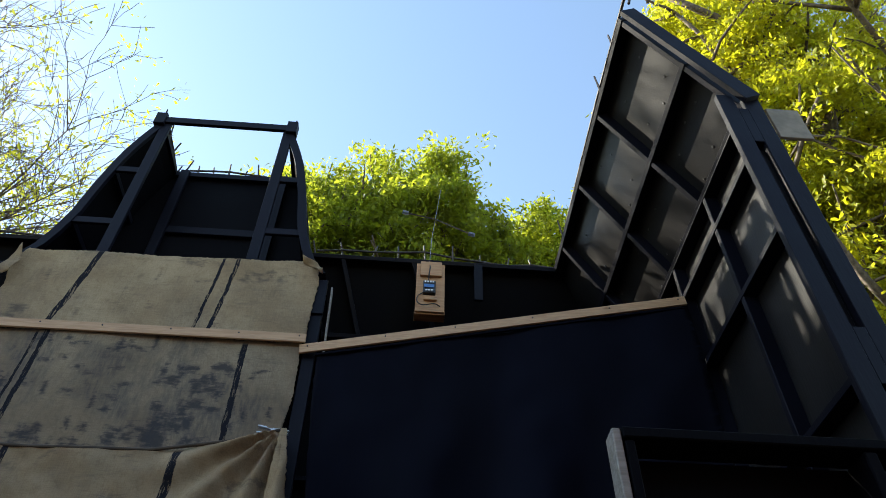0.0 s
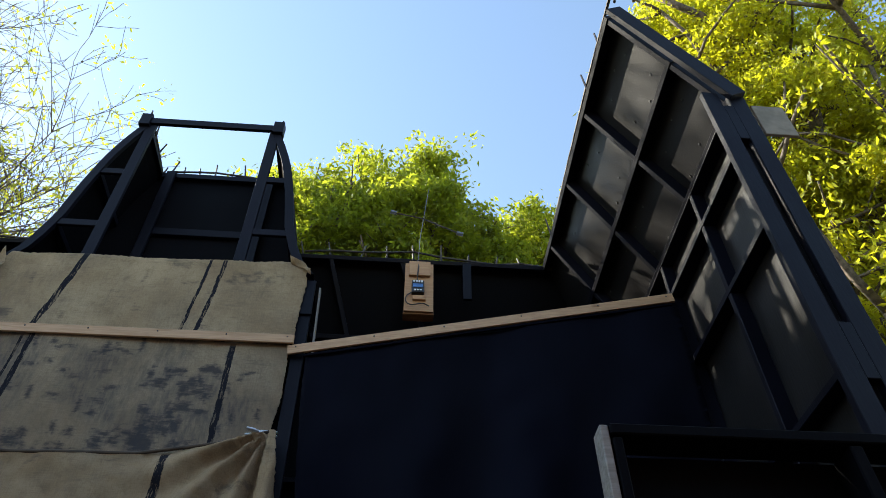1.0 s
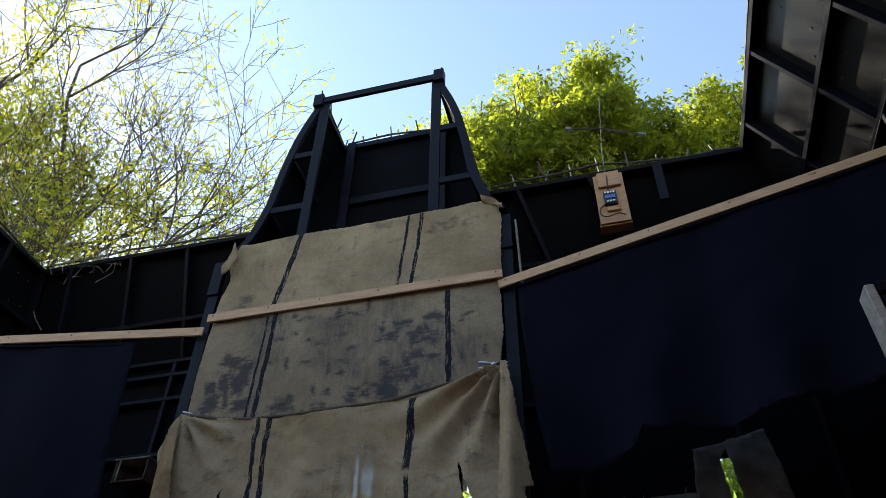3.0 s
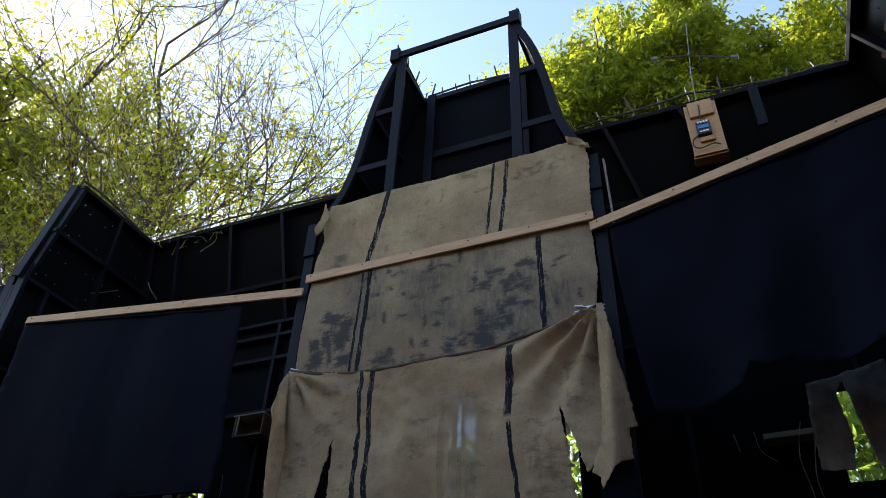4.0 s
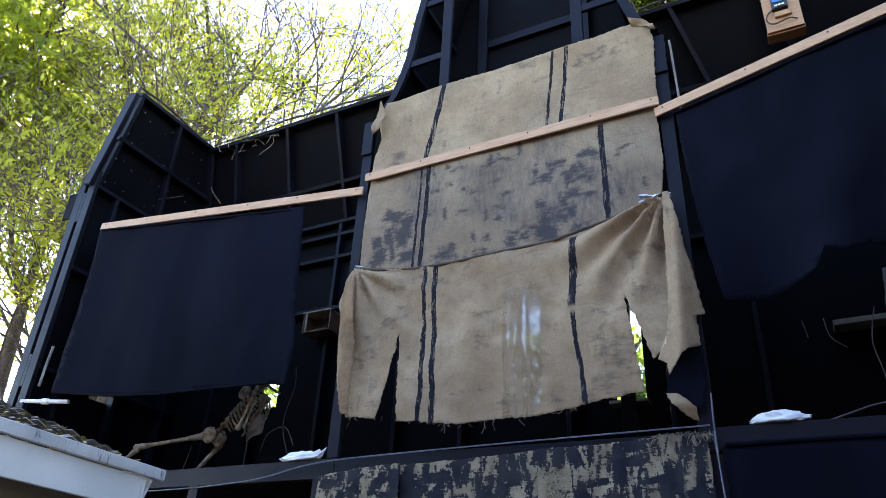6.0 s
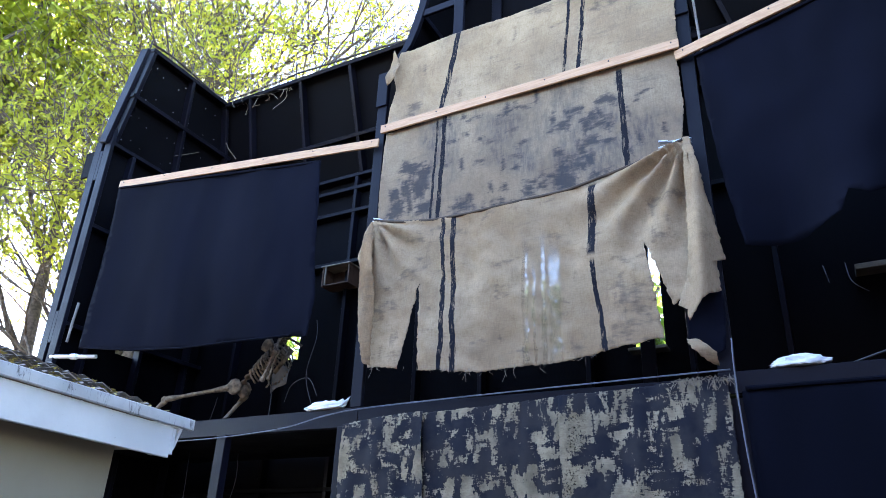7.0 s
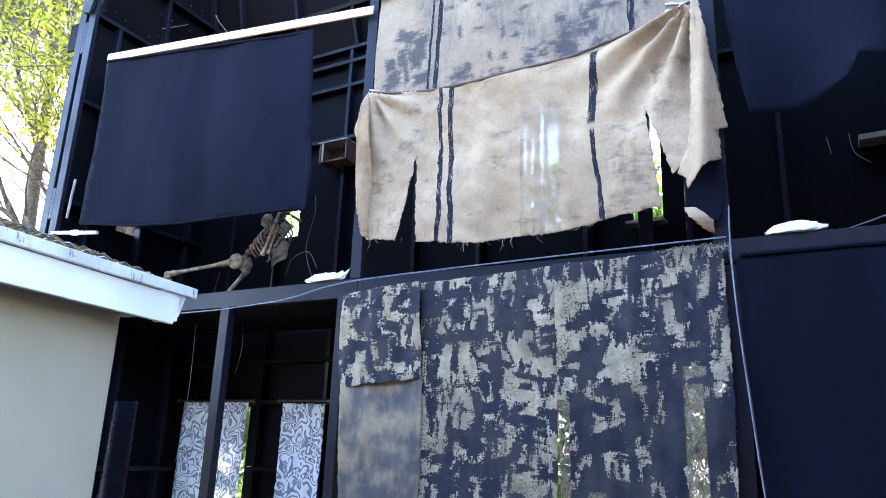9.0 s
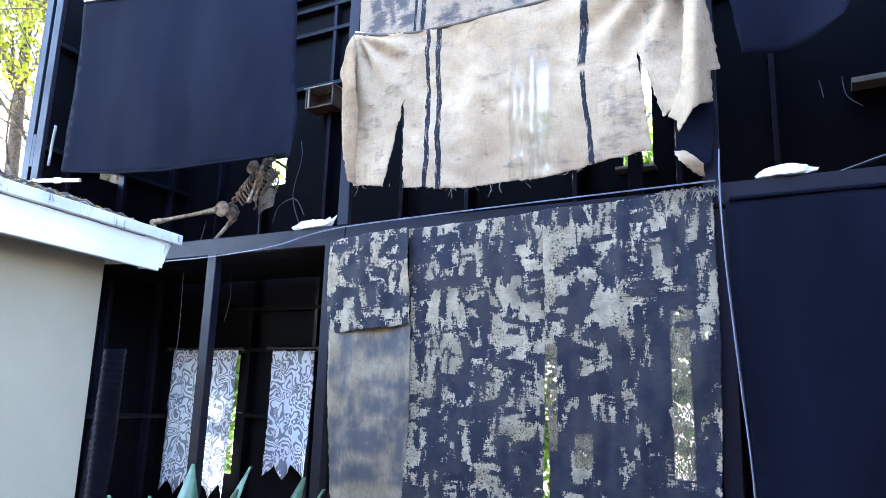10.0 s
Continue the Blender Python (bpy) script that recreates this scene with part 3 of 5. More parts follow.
def flare(z):
    """Half width of the tower at a height: a curve that swells and then kicks out at the foot."""
    zz = (5.78, 5.95, 6.3, 6.7, 7.1, 7.35, 7.55, 7.74)
    return float(np.interp(z, zz, (1.2, 1.075, 0.97, 0.915, 0.84, 0.765, 0.69, 0.6)))


for s in (-1, 1):
    board("upright", (TX + s * TW + 0.035 * (s > 0), Y_TN, 5.6), (TX + s * TW + 0.035 * (s > 0), Y_TN, Z_TT), 0.09, 0.036, M_FRAME, tower)
    bm = bmesh.new()
    zs = [5.78 + (Z_TT - 5.78) * k / 14 for k in range(15)]
    for y0, y1 in ((Y_TN - 0.02, Y_TN + 0.02),):
        rows = []
        for z in zs:
            xo = TX + s * flare(z)
            xi = xo - s * 0.075
            rows.append([bm.verts.new((x, y, z)) for x, y in ((xo, y0), (xi, y0), (xi, y1), (xo, y1))])
        for a, b in zip(rows, rows[1:]):
            for i in range(4):
                bm.faces.new((a[i], a[(i + 1) % 4], b[(i + 1) % 4], b[i]))
        bm.faces.new(rows[0])
        bm.faces.new(rows[-1][::-1])
    bmesh.ops.recalc_face_normals(bm, faces=bm.faces)
    part("curved_rib", bm, M_FRAME, tower, "band-sawn curved rib")
    for z in (6.24, 6.93):
        board("strut", (TX + s * (TW + 0.03), Y_TN + 0.003, z), (TX + s * (flare(z) - 0.06), Y_TN + 0.003, z), 0.07, 0.03, M_FRAME, tower)
    # bent side skin from the near rib to the far panel
    bm = bmesh.new()
    rows = []
    for z in zs:
        x = TX + s * (flare(z) - 0.012)
        rows.append([bm.verts.new((x + s * o, y, z)) for y, o in ((Y_TN + 0.02, 0), (Y_TF, 0), (Y_TF, 0.01), (Y_TN + 0.02, 0.01))])
    for a, b in zip(rows, rows[1:]):
        for i in range(4):
            bm.faces.new((a[i], a[(i + 1) % 4], b[(i + 1) % 4], b[i]))
    bmesh.ops.recalc_face_normals(bm, faces=bm.faces)
    part("side_skin", bm, M_SHEET, tower)
    for z in (6.24, 6.93):
        board("side_rail", (TX + s * (flare(z) - 0.05), Y_TN + 0.03, z), (TX + s * (flare(z) - 0.05), Y_TF - 0.02, z), 0.06, 0.03, M_FRAME, tower, (1, 0, 0))
    board("top_rail", (TX + s * 0.61, Y_TN + 0.02, Z_TT - 0.02), (TX + s * 0.61, Y_TF + 0.05, Z_TT - 0.02), 0.05, 0.04, M_FRAME, tower, (1, 0, 0))
    board("corner_block", (TX + s * 0.63, Y_TN - 0.01, Z_TT - 0.1), (TX + s * 0.63, Y_TN - 0.01, Z_TT + 0.07), 0.1, 0.09, M_FRAME, tower)
    board("far_upright", (TX + s * 0.5, Y_TF - 0.06, 5.4), (TX + s * 0.5, Y_TF - 0.06, Z_TT), 0.09, 0.04, M_FRAME, tower)
bm = bmesh.new()
rows = []
for z in zs:
    rows.append([bm.verts.new((TX + s * (flare(z) - 0.01), y, z)) for s, y in ((-1, Y_TF), (1, Y_TF), (1, Y_TF + 0.012), (-1, Y_TF + 0.012))])
for a, b in zip(rows, rows[1:]):
    for i in range(4):
        bm.faces.new((a[i], a[(i + 1) % 4], b[(i + 1) % 4], b[i]))
bmesh.ops.recalc_face_normals(bm, faces=bm.faces)
part("far_panel", bm, M_SHEET, tower)
board("crossbar", (TX - 0.66, Y_TN - 0.022, Z_TT - 0.02), (TX + 0.66, Y_TN - 0.022, Z_TT - 0.02), 0.085, 0.036, M_FRAME, tower)
board("far_top_rail", (TX - 0.6, Y_TF - 0.03, Z_TT - 0.03), (TX + 0.6, Y_TF - 0.03, Z_TT - 0.03), 0.07, 0.04, M_FRAME, tower)
board("far_mid_rail", (TX - 0.5, Y_TF - 0.03, 6.85), (TX + 0.5, Y_TF - 0.03, 6.85), 0.09, 0.036, M_FRAME, tower)
# the shelf that closes the skirt under the tower
part("tower_floor", block(bmesh.new(), (TX - 1.15, Y_TN + 0.05, 5.7), (TX + 1.15, Y_SKIN - 0.02, 5.72)), M_SHEET, tower)
bm = bmesh.new()
lumber(bm, (TX + 0.12, Y_TF - 0.02, 6.2), (TX + 0.26, Y_TF - 0.03, 6.17), 0.05, 0.006, (0, 1, 0.1))
part("paper_tag", bm, M_RAG, tower, "scrap of pale paper")


# ---- spiked rods on the parapets ----
def spiked_rod(name, a, b, step, label, sag=0.05, tall=0.16, lift=0.08):
    a, b = Vector(a), Vector(b)
    rng = random.Random(int(abs(a.x * 31 + a.y * 17 + b.z * 7 + b.x * 13) * 10))
    t = thing(name, label, "railing", a, group="spiked rods")
    n = max(3, int((b - a).length / step))
    pts = [a.lerp(b, k / n) + Vector((0, 0, lift + sag * math.sin(5 * k / n) * rng.uniform(0.2, 1))) for k in range(n + 1)]
    part("rod", tube(bmesh.new(), pts, 0.012, 6), M_ROD, t)
    for k, p in enumerate(pts):
        lean = Vector((rng.uniform(-0.5, 0.5), rng.uniform(-0.5, 0.5), 1))
        foot = Vector((p.x, p.y, a.z + (b.z - a.z) * k / n - 0.02))
        part("spike", tube(bmesh.new(), [foot, p + lean * tall * rng.uniform(0.45, 0.9)], [0.011, 0.008], 5), M_ROD, t)
    return t


spiked_rod("spiked_rail", (X_LT, Y_TOP, Z_TOP), (TX - 0.95, Y_TOP, Z_TOP), 0.26, "bent rusty rod with upright spikes along the parapet")
spiked_rod("spiked_rail", (TX + 0.95, Y_TOP, Z_TOP), (X_RT, Y_TOP, Z_TOP), 0.26, "bent rusty rod with upright spikes along the parapet", sag=0.09)
spiked_rod("spiked_rail", (X_LT, Y_LW, Z_TOP), (X_LT, Y_TOP, Z_TOP), 0.25, "bent rusty rod with upright spikes on the side panel")
spiked_rod("spiked_rail", (X_RT - 0.03, Y_RW - 0.1, Z_TOP), (X_RT - 0.03, Y_TOP, Z_TOP), 0.36, "bent rusty rod with upright spikes on the side panel", tall=0.26, lift=0.13)
spiked_rod("spiked_rail", (TX - 0.55, Y_TF, Z_TT), (TX + 0.55, Y_TF, Z_TT), 0.14, "bent rusty rod with spikes on the tower")
for s in (-1, 1):
    spiked_rod("spiked_rail", (TX + s * 0.62, Y_TN, Z_TT), (TX + s * 0.62, Y_TF, Z_TT), 0.13, "short rusty rod with spikes on the tower")

# separate strip added in place of the post's own unpainted side edge
edge = board("post_side_edge", (XP_R + 0.09, Y_POST + 0.06, 4.98), (XP_R + 0.075, Y_POST + 0.06, 5.66), 0.014, 0.05, M_BARE, None)
tagged(edge, "thin bare grey strip standing for the post's unpainted side edge", "slat")

# ---- battens ----
def batten(a, b, label, w=0.074):
    t = board("batten", a, b, w, 0.019, M_PINE, None, (0, 1, 0), bevel=0.002)
    tagged(t, label, "batten", "pine battens")
    a, b = Vector(a), Vector(b)
    for k in (0.02, 0.22, 0.4, 0.6, 0.8, 0.98):
        p = a.lerp(b, k) + Vector((0, -0.011, 0.012))
        part("screw", tube(bmesh.new(), [p, p + Vector((0, -0.004, 0))], 0.006, 6), M_RUBBER, t)
    return t


Y_B = Y_POST - 0.045
S_R = Vector((2.66, 3.52, 5.28))
S_L = Vector((-5.19, 3.65, 5.09))
batten((-2.345, Y_B - 0.035, 5.04), (0.0, Y_B - 0.035, 5.045), "raw pine batten screwed across the canvas")
batten((-0.035, Y_B - 0.012, 4.965), S_R, "raw pine batten holding up black fabric")
batten((-2.375, Y_B - 0.012, 4.94), S_L, "raw pine batten holding up black fabric")


# ---- cloths ----
from mathutils.geometry import delaunay_2d_cdt


def dense(poly, step, rough=0.0, seed=1):
    out = []
    rng = random.Random(seed)
    for (x0, z0), (x1, z1) in zip(poly, poly[1:] + poly[:1]):
        n = max(1, int(math.hypot(x1 - x0, z1 - z0) / step))
        for k in range(n):
            j = rough if k else 0
            out.append(Vector((x0 + (x1 - x0) * k / n + rng.uniform(-j, j), z0 + (z1 - z0) * k / n + rng.uniform(-j, j))))
    return out


def cloth(name, poly, depth, material, label, step=0.03, rough=0.004, thick=0.003, place=None, category="cloth", parent=None, paint=None, coarse_below=-9.0):
    """A hanging cloth cut to an outline in its own plane (u, z); depth(u, z) is how far it stands out towards the viewer."""
    edge = dense(poly, step, rough)
    n = len(edge)
    us, zs = [p.x for p in edge], [p.y for p in edge]
    pts = list(edge)
    rng = random.Random(5)
    u = min(us) + step
    while u < max(us):
        z = min(zs) + step
        while z < max(coarse_below, min(zs)) and coarse_below > min(zs):
            if rng.random() < 0.1:
                pts.append(Vector((u, z)))
            z += step
        while z < max(zs):
            pts.append(Vector((u + rng.uniform(-0.2, 0.2) * step, z + rng.uniform(-0.2, 0.2) * step)))
            z += step
        u += step
    vs, _, fs, _, _, _ = delaunay_2d_cdt(pts, [], [list(range(n))], 1, 1e-5)
    place = place or (lambda u, z, d: (u, Y_B - d, z))
    me = bpy.data.meshes.new(name)
    me.from_pydata([place(v.x, v.y, depth(v.x, v.y)) for v in vs], [], [tuple(f) for f in fs])
    for p in me.polygons:
        p.use_smooth = True
    me.materials.append(material)
    me.update()
    if paint is not None:
        uz = np.array([(v.x, v.y) for v in vs])
        me.attributes.new("paint", "FLOAT", "POINT").data.foreach_set("value", paint(uz[:, 0], uz[:, 1]).astype(np.float32))
    ob = new(name, me)
    md = ob.modifiers.new("thickness", "SOLIDIFY")
    md.thickness, md.offset = thick, 0
    if parent is not None:
        ob.parent = parent
        return ob
    return tagged(ob, label, category)


def strokes(spots, seed, soft=0.02, ragged=0.03):
    """Brushed paint as a field from 0 to 1: spots are (x, z, half width, half height, count, stroke width, stroke length, share laid upright)."""
    rng = np.random.RandomState(seed)
    laid = []
    for cx, cz, rx, rz, count, w, l, upright in spots:
        for _ in range(count):
            q = (0.0 if rng.rand() < upright else math.pi / 2) + rng.normal(0, 0.16) + (rng.uniform(-0.7, 0.7) if rng.rand() < 0.15 else 0)
            laid.append((cx + rng.uniform(-rx, rx), cz + rng.uniform(-rz, rz), q, w * rng.uniform(0.6, 1.5), l * rng.uniform(0.5, 1.6), rng.uniform(-1, 1, 24)))

    def field(x, z):
        out = np.zeros(len(x))
        for cx, cz, q, w, l, table in laid:
            near = np.nonzero((np.abs(x - cx) < l + w) & (np.abs(z - cz) < l + w))[0]
            if not len(near):
                continue
            dx, dz = x[near] - cx, z[near] - cz
            a, b = dx * math.cos(q) + dz * math.sin(q), dz * math.cos(q) - dx * math.sin(q)
            ends = l / 2 + ragged * np.interp((a / w + 0.5) * 23, np.arange(24), table)
            v = np.minimum((w / 2 - np.abs(a)) / soft, (ends - np.abs(b)) / (soft * 1.6))
            out[near] = np.maximum(out[near], np.clip(v * 0.5 + 0.5, 0, 1))
        return out

    return field


def ripple(x, z, s, amp):
    return amp * noise.noise(Vector((x * s, z * s * 0.6, s)))


cloth("canvas_sheet", [(-2.2, 5.77), (-1.7, 5.79), (-1.2, 5.8), (-0.6, 5.81), (-0.1, 5.83), (-0.01, 5.76), (0.015, 5.6), (-0.005, 5.3), (-0.01, 5.06), (-1.2, 5.05), (-2.31, 5.04),
                       (-2.3, 5.25), (-2.25, 5.42), (-2.27, 5.52), (-2.26, 5.68)],
      lambda x, z: 0.01 + ripple(x, z, 2.2, 0.025) + ripple(x, z, 6, 0.008) + 0.03 * max(0, z - 5.6) + 0.09 * math.exp(-((x + 2.25) / 0.1) ** 2) * max(0.0, z - 5.3),
      M_CANVAS_TOP, "upper tan canvas sheet with black painted stripes", step=0.018,
      paint=strokes([(-0.4, 5.66, 0.2, 0.08, 9, 0.03, 0.08, 0.4), (-0.9, 5.74, 0.2, 0.03, 5, 0.03, 0.09, 0.1), (-1.2, 5.4, 0.8, 0.3, 9, 0.025, 0.07, 0.3), (-2.05, 5.15, 0.12, 0.08, 3, 0.05, 0.08, 0.3),
                     (-1.3, 5.77, 0.8, 0.02, 7, 0.015, 0.07, 0.0)], 62, 0.04))
cloth("canvas_roll", [(-0.14, 5.84), (-0.02, 5.8), (0.03, 5.72), (0.04, 5.66), (0.0, 5.68), (-0.05, 5.76), (-0.13, 5.79)],
      lambda x, z: 0.05 + 0.03 * math.sin(z * 40), M_CANVAS_TOP, "curled corner of tan canvas at the sheet's top")
cloth("canvas_sheet", [(-2.32, 5.02), (-1.2, 5.03), (-0.03, 5.03), (-0.02, 4.6), (-0.06, 4.28), (-0.3, 4.18), (-0.8, 4.08), (-1.2, 4.05), (-1.7, 4.08), (-2.32, 4.15), (-2.33, 4.6)],
      lambda x, z: 0.006 + ripple(x, z, 1.8, 0.02) + ripple(x, z, 7, 0.006), M_CANVAS_MID, "middle canvas sheet smudged with grey paint", step=0.016,
      paint=strokes([(-2.05, 4.45, 0.14, 0.2, 26, 0.07, 0.13, 0.7), (-1.35, 4.2, 0.32, 0.08, 20, 0.035, 0.09, 0.25), (-0.75, 4.35, 0.24, 0.16, 26, 0.06, 0.1, 0.4),
                                                  (-0.7, 4.68, 0.25, 0.12, 16, 0.06, 0.1, 0.3), (-1.35, 4.6, 0.45, 0.2, 16, 0.03, 0.08, 0.2), (-1.4, 4.93, 0.4, 0.05, 12, 0.03, 0.09, 0.2),
                                                  (-0.3, 4.6, 0.16, 0.3, 8, 0.025, 0.06, 0.8)], 61, 0.04))


def fan(x, z, cx, cz, k, amp, reach):
    """Folds that radiate down from a gathered point."""
    r = math.hypot(x - cx, z - cz)
    return amp * math.sin(k * math.atan2(x - cx, cz - z)) * min(1.0, r / 0.15) * math.exp(-((r / reach) ** 2))


def low_depth(x, z):
    d = 0.07 + ripple(x, z, 2.0, 0.035) + ripple(x, z, 5.0, 0.024) + ripple(x + z, z - x, 9.0, 0.012) + ripple(x, z * 2.5, 7.0, 0.008)
    d += fan(x, z, -0.03, 4.28, 15, 0.055, 0.7) + fan(x, z, -2.28, 4.18, 13, 0.035, 0.55)
    d += 0.05 * math.exp(-((x + 2.36) / 0.07) ** 2) * max(0.0, math.sin((z - 3.0) * 3))
    return d


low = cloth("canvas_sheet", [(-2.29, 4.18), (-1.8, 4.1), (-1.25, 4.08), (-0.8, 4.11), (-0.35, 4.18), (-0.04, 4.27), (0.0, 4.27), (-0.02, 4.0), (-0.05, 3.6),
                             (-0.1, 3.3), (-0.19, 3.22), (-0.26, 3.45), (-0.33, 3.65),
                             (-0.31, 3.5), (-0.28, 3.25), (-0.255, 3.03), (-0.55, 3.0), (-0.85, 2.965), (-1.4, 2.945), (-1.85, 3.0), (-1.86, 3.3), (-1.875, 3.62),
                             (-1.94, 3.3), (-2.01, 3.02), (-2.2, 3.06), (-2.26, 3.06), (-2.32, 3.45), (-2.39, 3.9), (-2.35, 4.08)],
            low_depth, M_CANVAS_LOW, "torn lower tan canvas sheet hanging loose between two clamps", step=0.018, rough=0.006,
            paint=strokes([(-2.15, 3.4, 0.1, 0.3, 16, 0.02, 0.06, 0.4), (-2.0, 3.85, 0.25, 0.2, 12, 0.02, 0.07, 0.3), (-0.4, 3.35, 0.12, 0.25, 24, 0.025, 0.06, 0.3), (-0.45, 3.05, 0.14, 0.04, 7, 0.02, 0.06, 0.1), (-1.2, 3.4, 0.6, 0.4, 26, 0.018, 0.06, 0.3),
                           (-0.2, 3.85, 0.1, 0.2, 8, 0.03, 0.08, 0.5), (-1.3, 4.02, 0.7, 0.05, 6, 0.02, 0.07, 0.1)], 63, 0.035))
HEM = [(-2.29, 4.18), (-2.05, 4.135), (-1.8, 4.1), (-1.5, 4.085), (-1.25, 4.08), (-0.8, 4.11), (-0.35, 4.18), (-0.04, 4.27)]
part("hem", tube(bmesh.new(), [(x, Y_B - low_depth(x, z) + 0.004, z + 0.004) for x, z in HEM], 0.011, 6), M_HEM, low, "dark rolled hem", smooth=True)
def fold_depth(x, z):
    """A doubled fold that swings out below the clamp and turns back at its outer edge."""
    drop = min(1.0, (4.3 - z) / 0.6)
    return 0.115 + drop * (0.055 * math.exp(-((x + 0.06 * (4.3 - z) - 0.045) / 0.045) ** 2) - 0.09 * max(0.0, x - 0.02) / 0.08) + ripple(x, z, 6, 0.018)


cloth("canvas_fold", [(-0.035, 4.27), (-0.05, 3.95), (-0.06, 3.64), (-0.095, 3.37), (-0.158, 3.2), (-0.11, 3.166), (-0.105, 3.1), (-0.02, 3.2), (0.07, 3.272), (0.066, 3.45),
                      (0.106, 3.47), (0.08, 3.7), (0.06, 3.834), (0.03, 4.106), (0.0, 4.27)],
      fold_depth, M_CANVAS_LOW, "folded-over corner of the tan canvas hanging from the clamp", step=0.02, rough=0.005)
cloth("canvas_flap", [(-0.13, 3.3), (0.06, 3.34), (0.075, 3.23), (0.05, 2.95), (0.0, 2.92), (-0.08, 3.0), (-0.145, 3.02), (-0.135, 3.15)],
      lambda x, z: 0.03 + ripple(x, z, 5, 0.02), M_BLACK_CLOTH, "black fabric scrap hanging by the post", step=0.02)
cloth("canvas_scrap", [(-0.145, 3.02), (-0.08, 3.005), (-0.02, 2.95), (0.01, 2.92), (0.01, 2.858), (-0.05, 2.885), (-0.115, 2.95)],
      lambda x, z: 0.05 + 0.05 * math.sin((z - 2.86) * 18) + ripple(x, z, 9, 0.02), M_CANVAS_TOP, "curled frayed scrap of tan canvas", step=0.015)

cloth("canvas_fold", [(-2.245, 4.15), (-2.31, 4.06), (-2.375, 3.9), (-2.372, 3.75), (-2.34, 3.58), (-2.29, 3.3), (-2.24, 3.066), (-2.185, 3.05), (-2.19, 3.3), (-2.195, 3.56), (-2.235, 3.875)],
      lambda x, z: 0.125 + 0.04 * math.sin((x + 2.36) * 16) + ripple(x, z, 6, 0.02), M_CANVAS_EDGE, "stained outer edge of the lower canvas, curled over, its shade in the brown", step=0.016, rough=0.006)
cloth("canvas_fold", [(-2.235, 5.765), (-2.19, 5.6), (-2.21, 5.47), (-2.29, 5.43), (-2.3, 5.5), (-2.275, 5.66)],
      lambda x, z: 0.09 + 0.02 * math.sin(z * 22) + ripple(x, z, 6, 0.02), M_CANVAS_TOP, "turned-over edge of the upper canvas", step=0.025)
rng = random.Random(17)
bm = bmesh.new()
for k in range(46):
    x = rng.uniform(-2.28, -0.27)
    z = float(np.interp(x, (-2.28, -2.01, -1.85, -1.4, -0.85, -0.27), (3.07, 3.03, 3.01, 2.955, 2.975, 3.04)))
    l = rng.uniform(0.01, 0.035) if k % 7 else rng.uniform(0.05, 0.1)
    y = Y_B - low_depth(x, z)
    tube(bm, [(x, y, z + 0.01), (x + rng.uniform(-0.01, 0.01), y - 0.006, z - l * 0.5), (x + rng.uniform(-0.03, 0.03), y - 0.004, z - l)], 0.0013, 3)
tagged(part("fray", bm, M_GUARD, low, "loose frayed threads"), kind="stuff")
bm = bmesh.new()
for k in range(90):
    x = rng.uniform(-0.22, 0.06)
    q = rng.uniform(-1.2, 1.2)
    tube(bm, [(x, Y_B - 0.03, 2.79), (x + 0.03 * math.sin(q), Y_B - 0.05, 2.79 + rng.uniform(-0.02, 0.02)), (x + 0.06 * math.sin(q), Y_B - 0.055, 2.78 + rng.uniform(-0.05, 0.02))], 0.0016, 3)
straw = part("frayed_burlap", bm, M_GUARD)
tagged(straw, "frayed tan burlap threads along the sheet's top", "threads", kind="stuff")

# daubed lower sheets
cloth("daubed_sheet", [(-2.43, 2.69), (-2.15, 2.72), (-1.82, 2.74), (-1.8, 2.4), (-1.79, 2.12), (-1.9, 2.1), (-2.2, 2.08), (-2.41, 2.06), (-2.44, 2.3)],
      lambda x, z: 0.045 + ripple(x, z, 3, 0.03) + ripple(x, z, 9, 0.014), M_CAMO, "tan canvas daubed with black paint", step=0.012,
      paint=strokes([(-2.12, 2.4, 0.32, 0.36, 66, 0.05, 0.12, 0.55), (-2.12, 2.4, 0.32, 0.36, 60, 0.014, 0.1, 0.6)], 71, 0.018))
cloth("washed_sheet", [(-2.42, 2.1), (-2.1, 2.12), (-1.79, 2.14), (-1.78, 1.6), (-1.8, 0.5), (-2.3, 0.45), (-2.36, 1.2), (-2.41, 1.7)],
      lambda x, z: 0.02 + ripple(x * 2.5, z * 0.6, 3, 0.035), M_WASH, "grey-washed canvas strip hanging below the daubed one", step=0.025,
      paint=strokes([(-2.1, 1.75, 0.3, 0.4, 34, 0.09, 0.16, 0.6), (-2.1, 1.3, 0.3, 0.2, 22, 0.09, 0.2, 0.2)], 74, 0.06))
cloth("daubed_sheet", [(-1.84, 2.735), (-1.4, 2.75), (-0.9, 2.77), (-0.88, 2.3), (-0.9, 1.7), (-0.93, 0.4), (-1.6, 0.42), (-1.83, 0.5), (-1.79, 1.5), (-1.8, 2.1)],
      lambda x, z: 0.012 + ripple(x, z, 2.5, 0.035) + ripple(x * 2, z * 0.6, 6, 0.012), M_CAMO, "tan canvas daubed with black paint", step=0.012, coarse_below=1.05,
      paint=strokes([(-1.36, 2.66, 0.5, 0.1, 20, 0.04, 0.16, 0.9), (-1.36, 1.85, 0.5, 0.8, 165, 0.055, 0.14, 0.55), (-1.36, 1.9, 0.5, 0.85, 200, 0.015, 0.11, 0.75)], 72, 0.018))
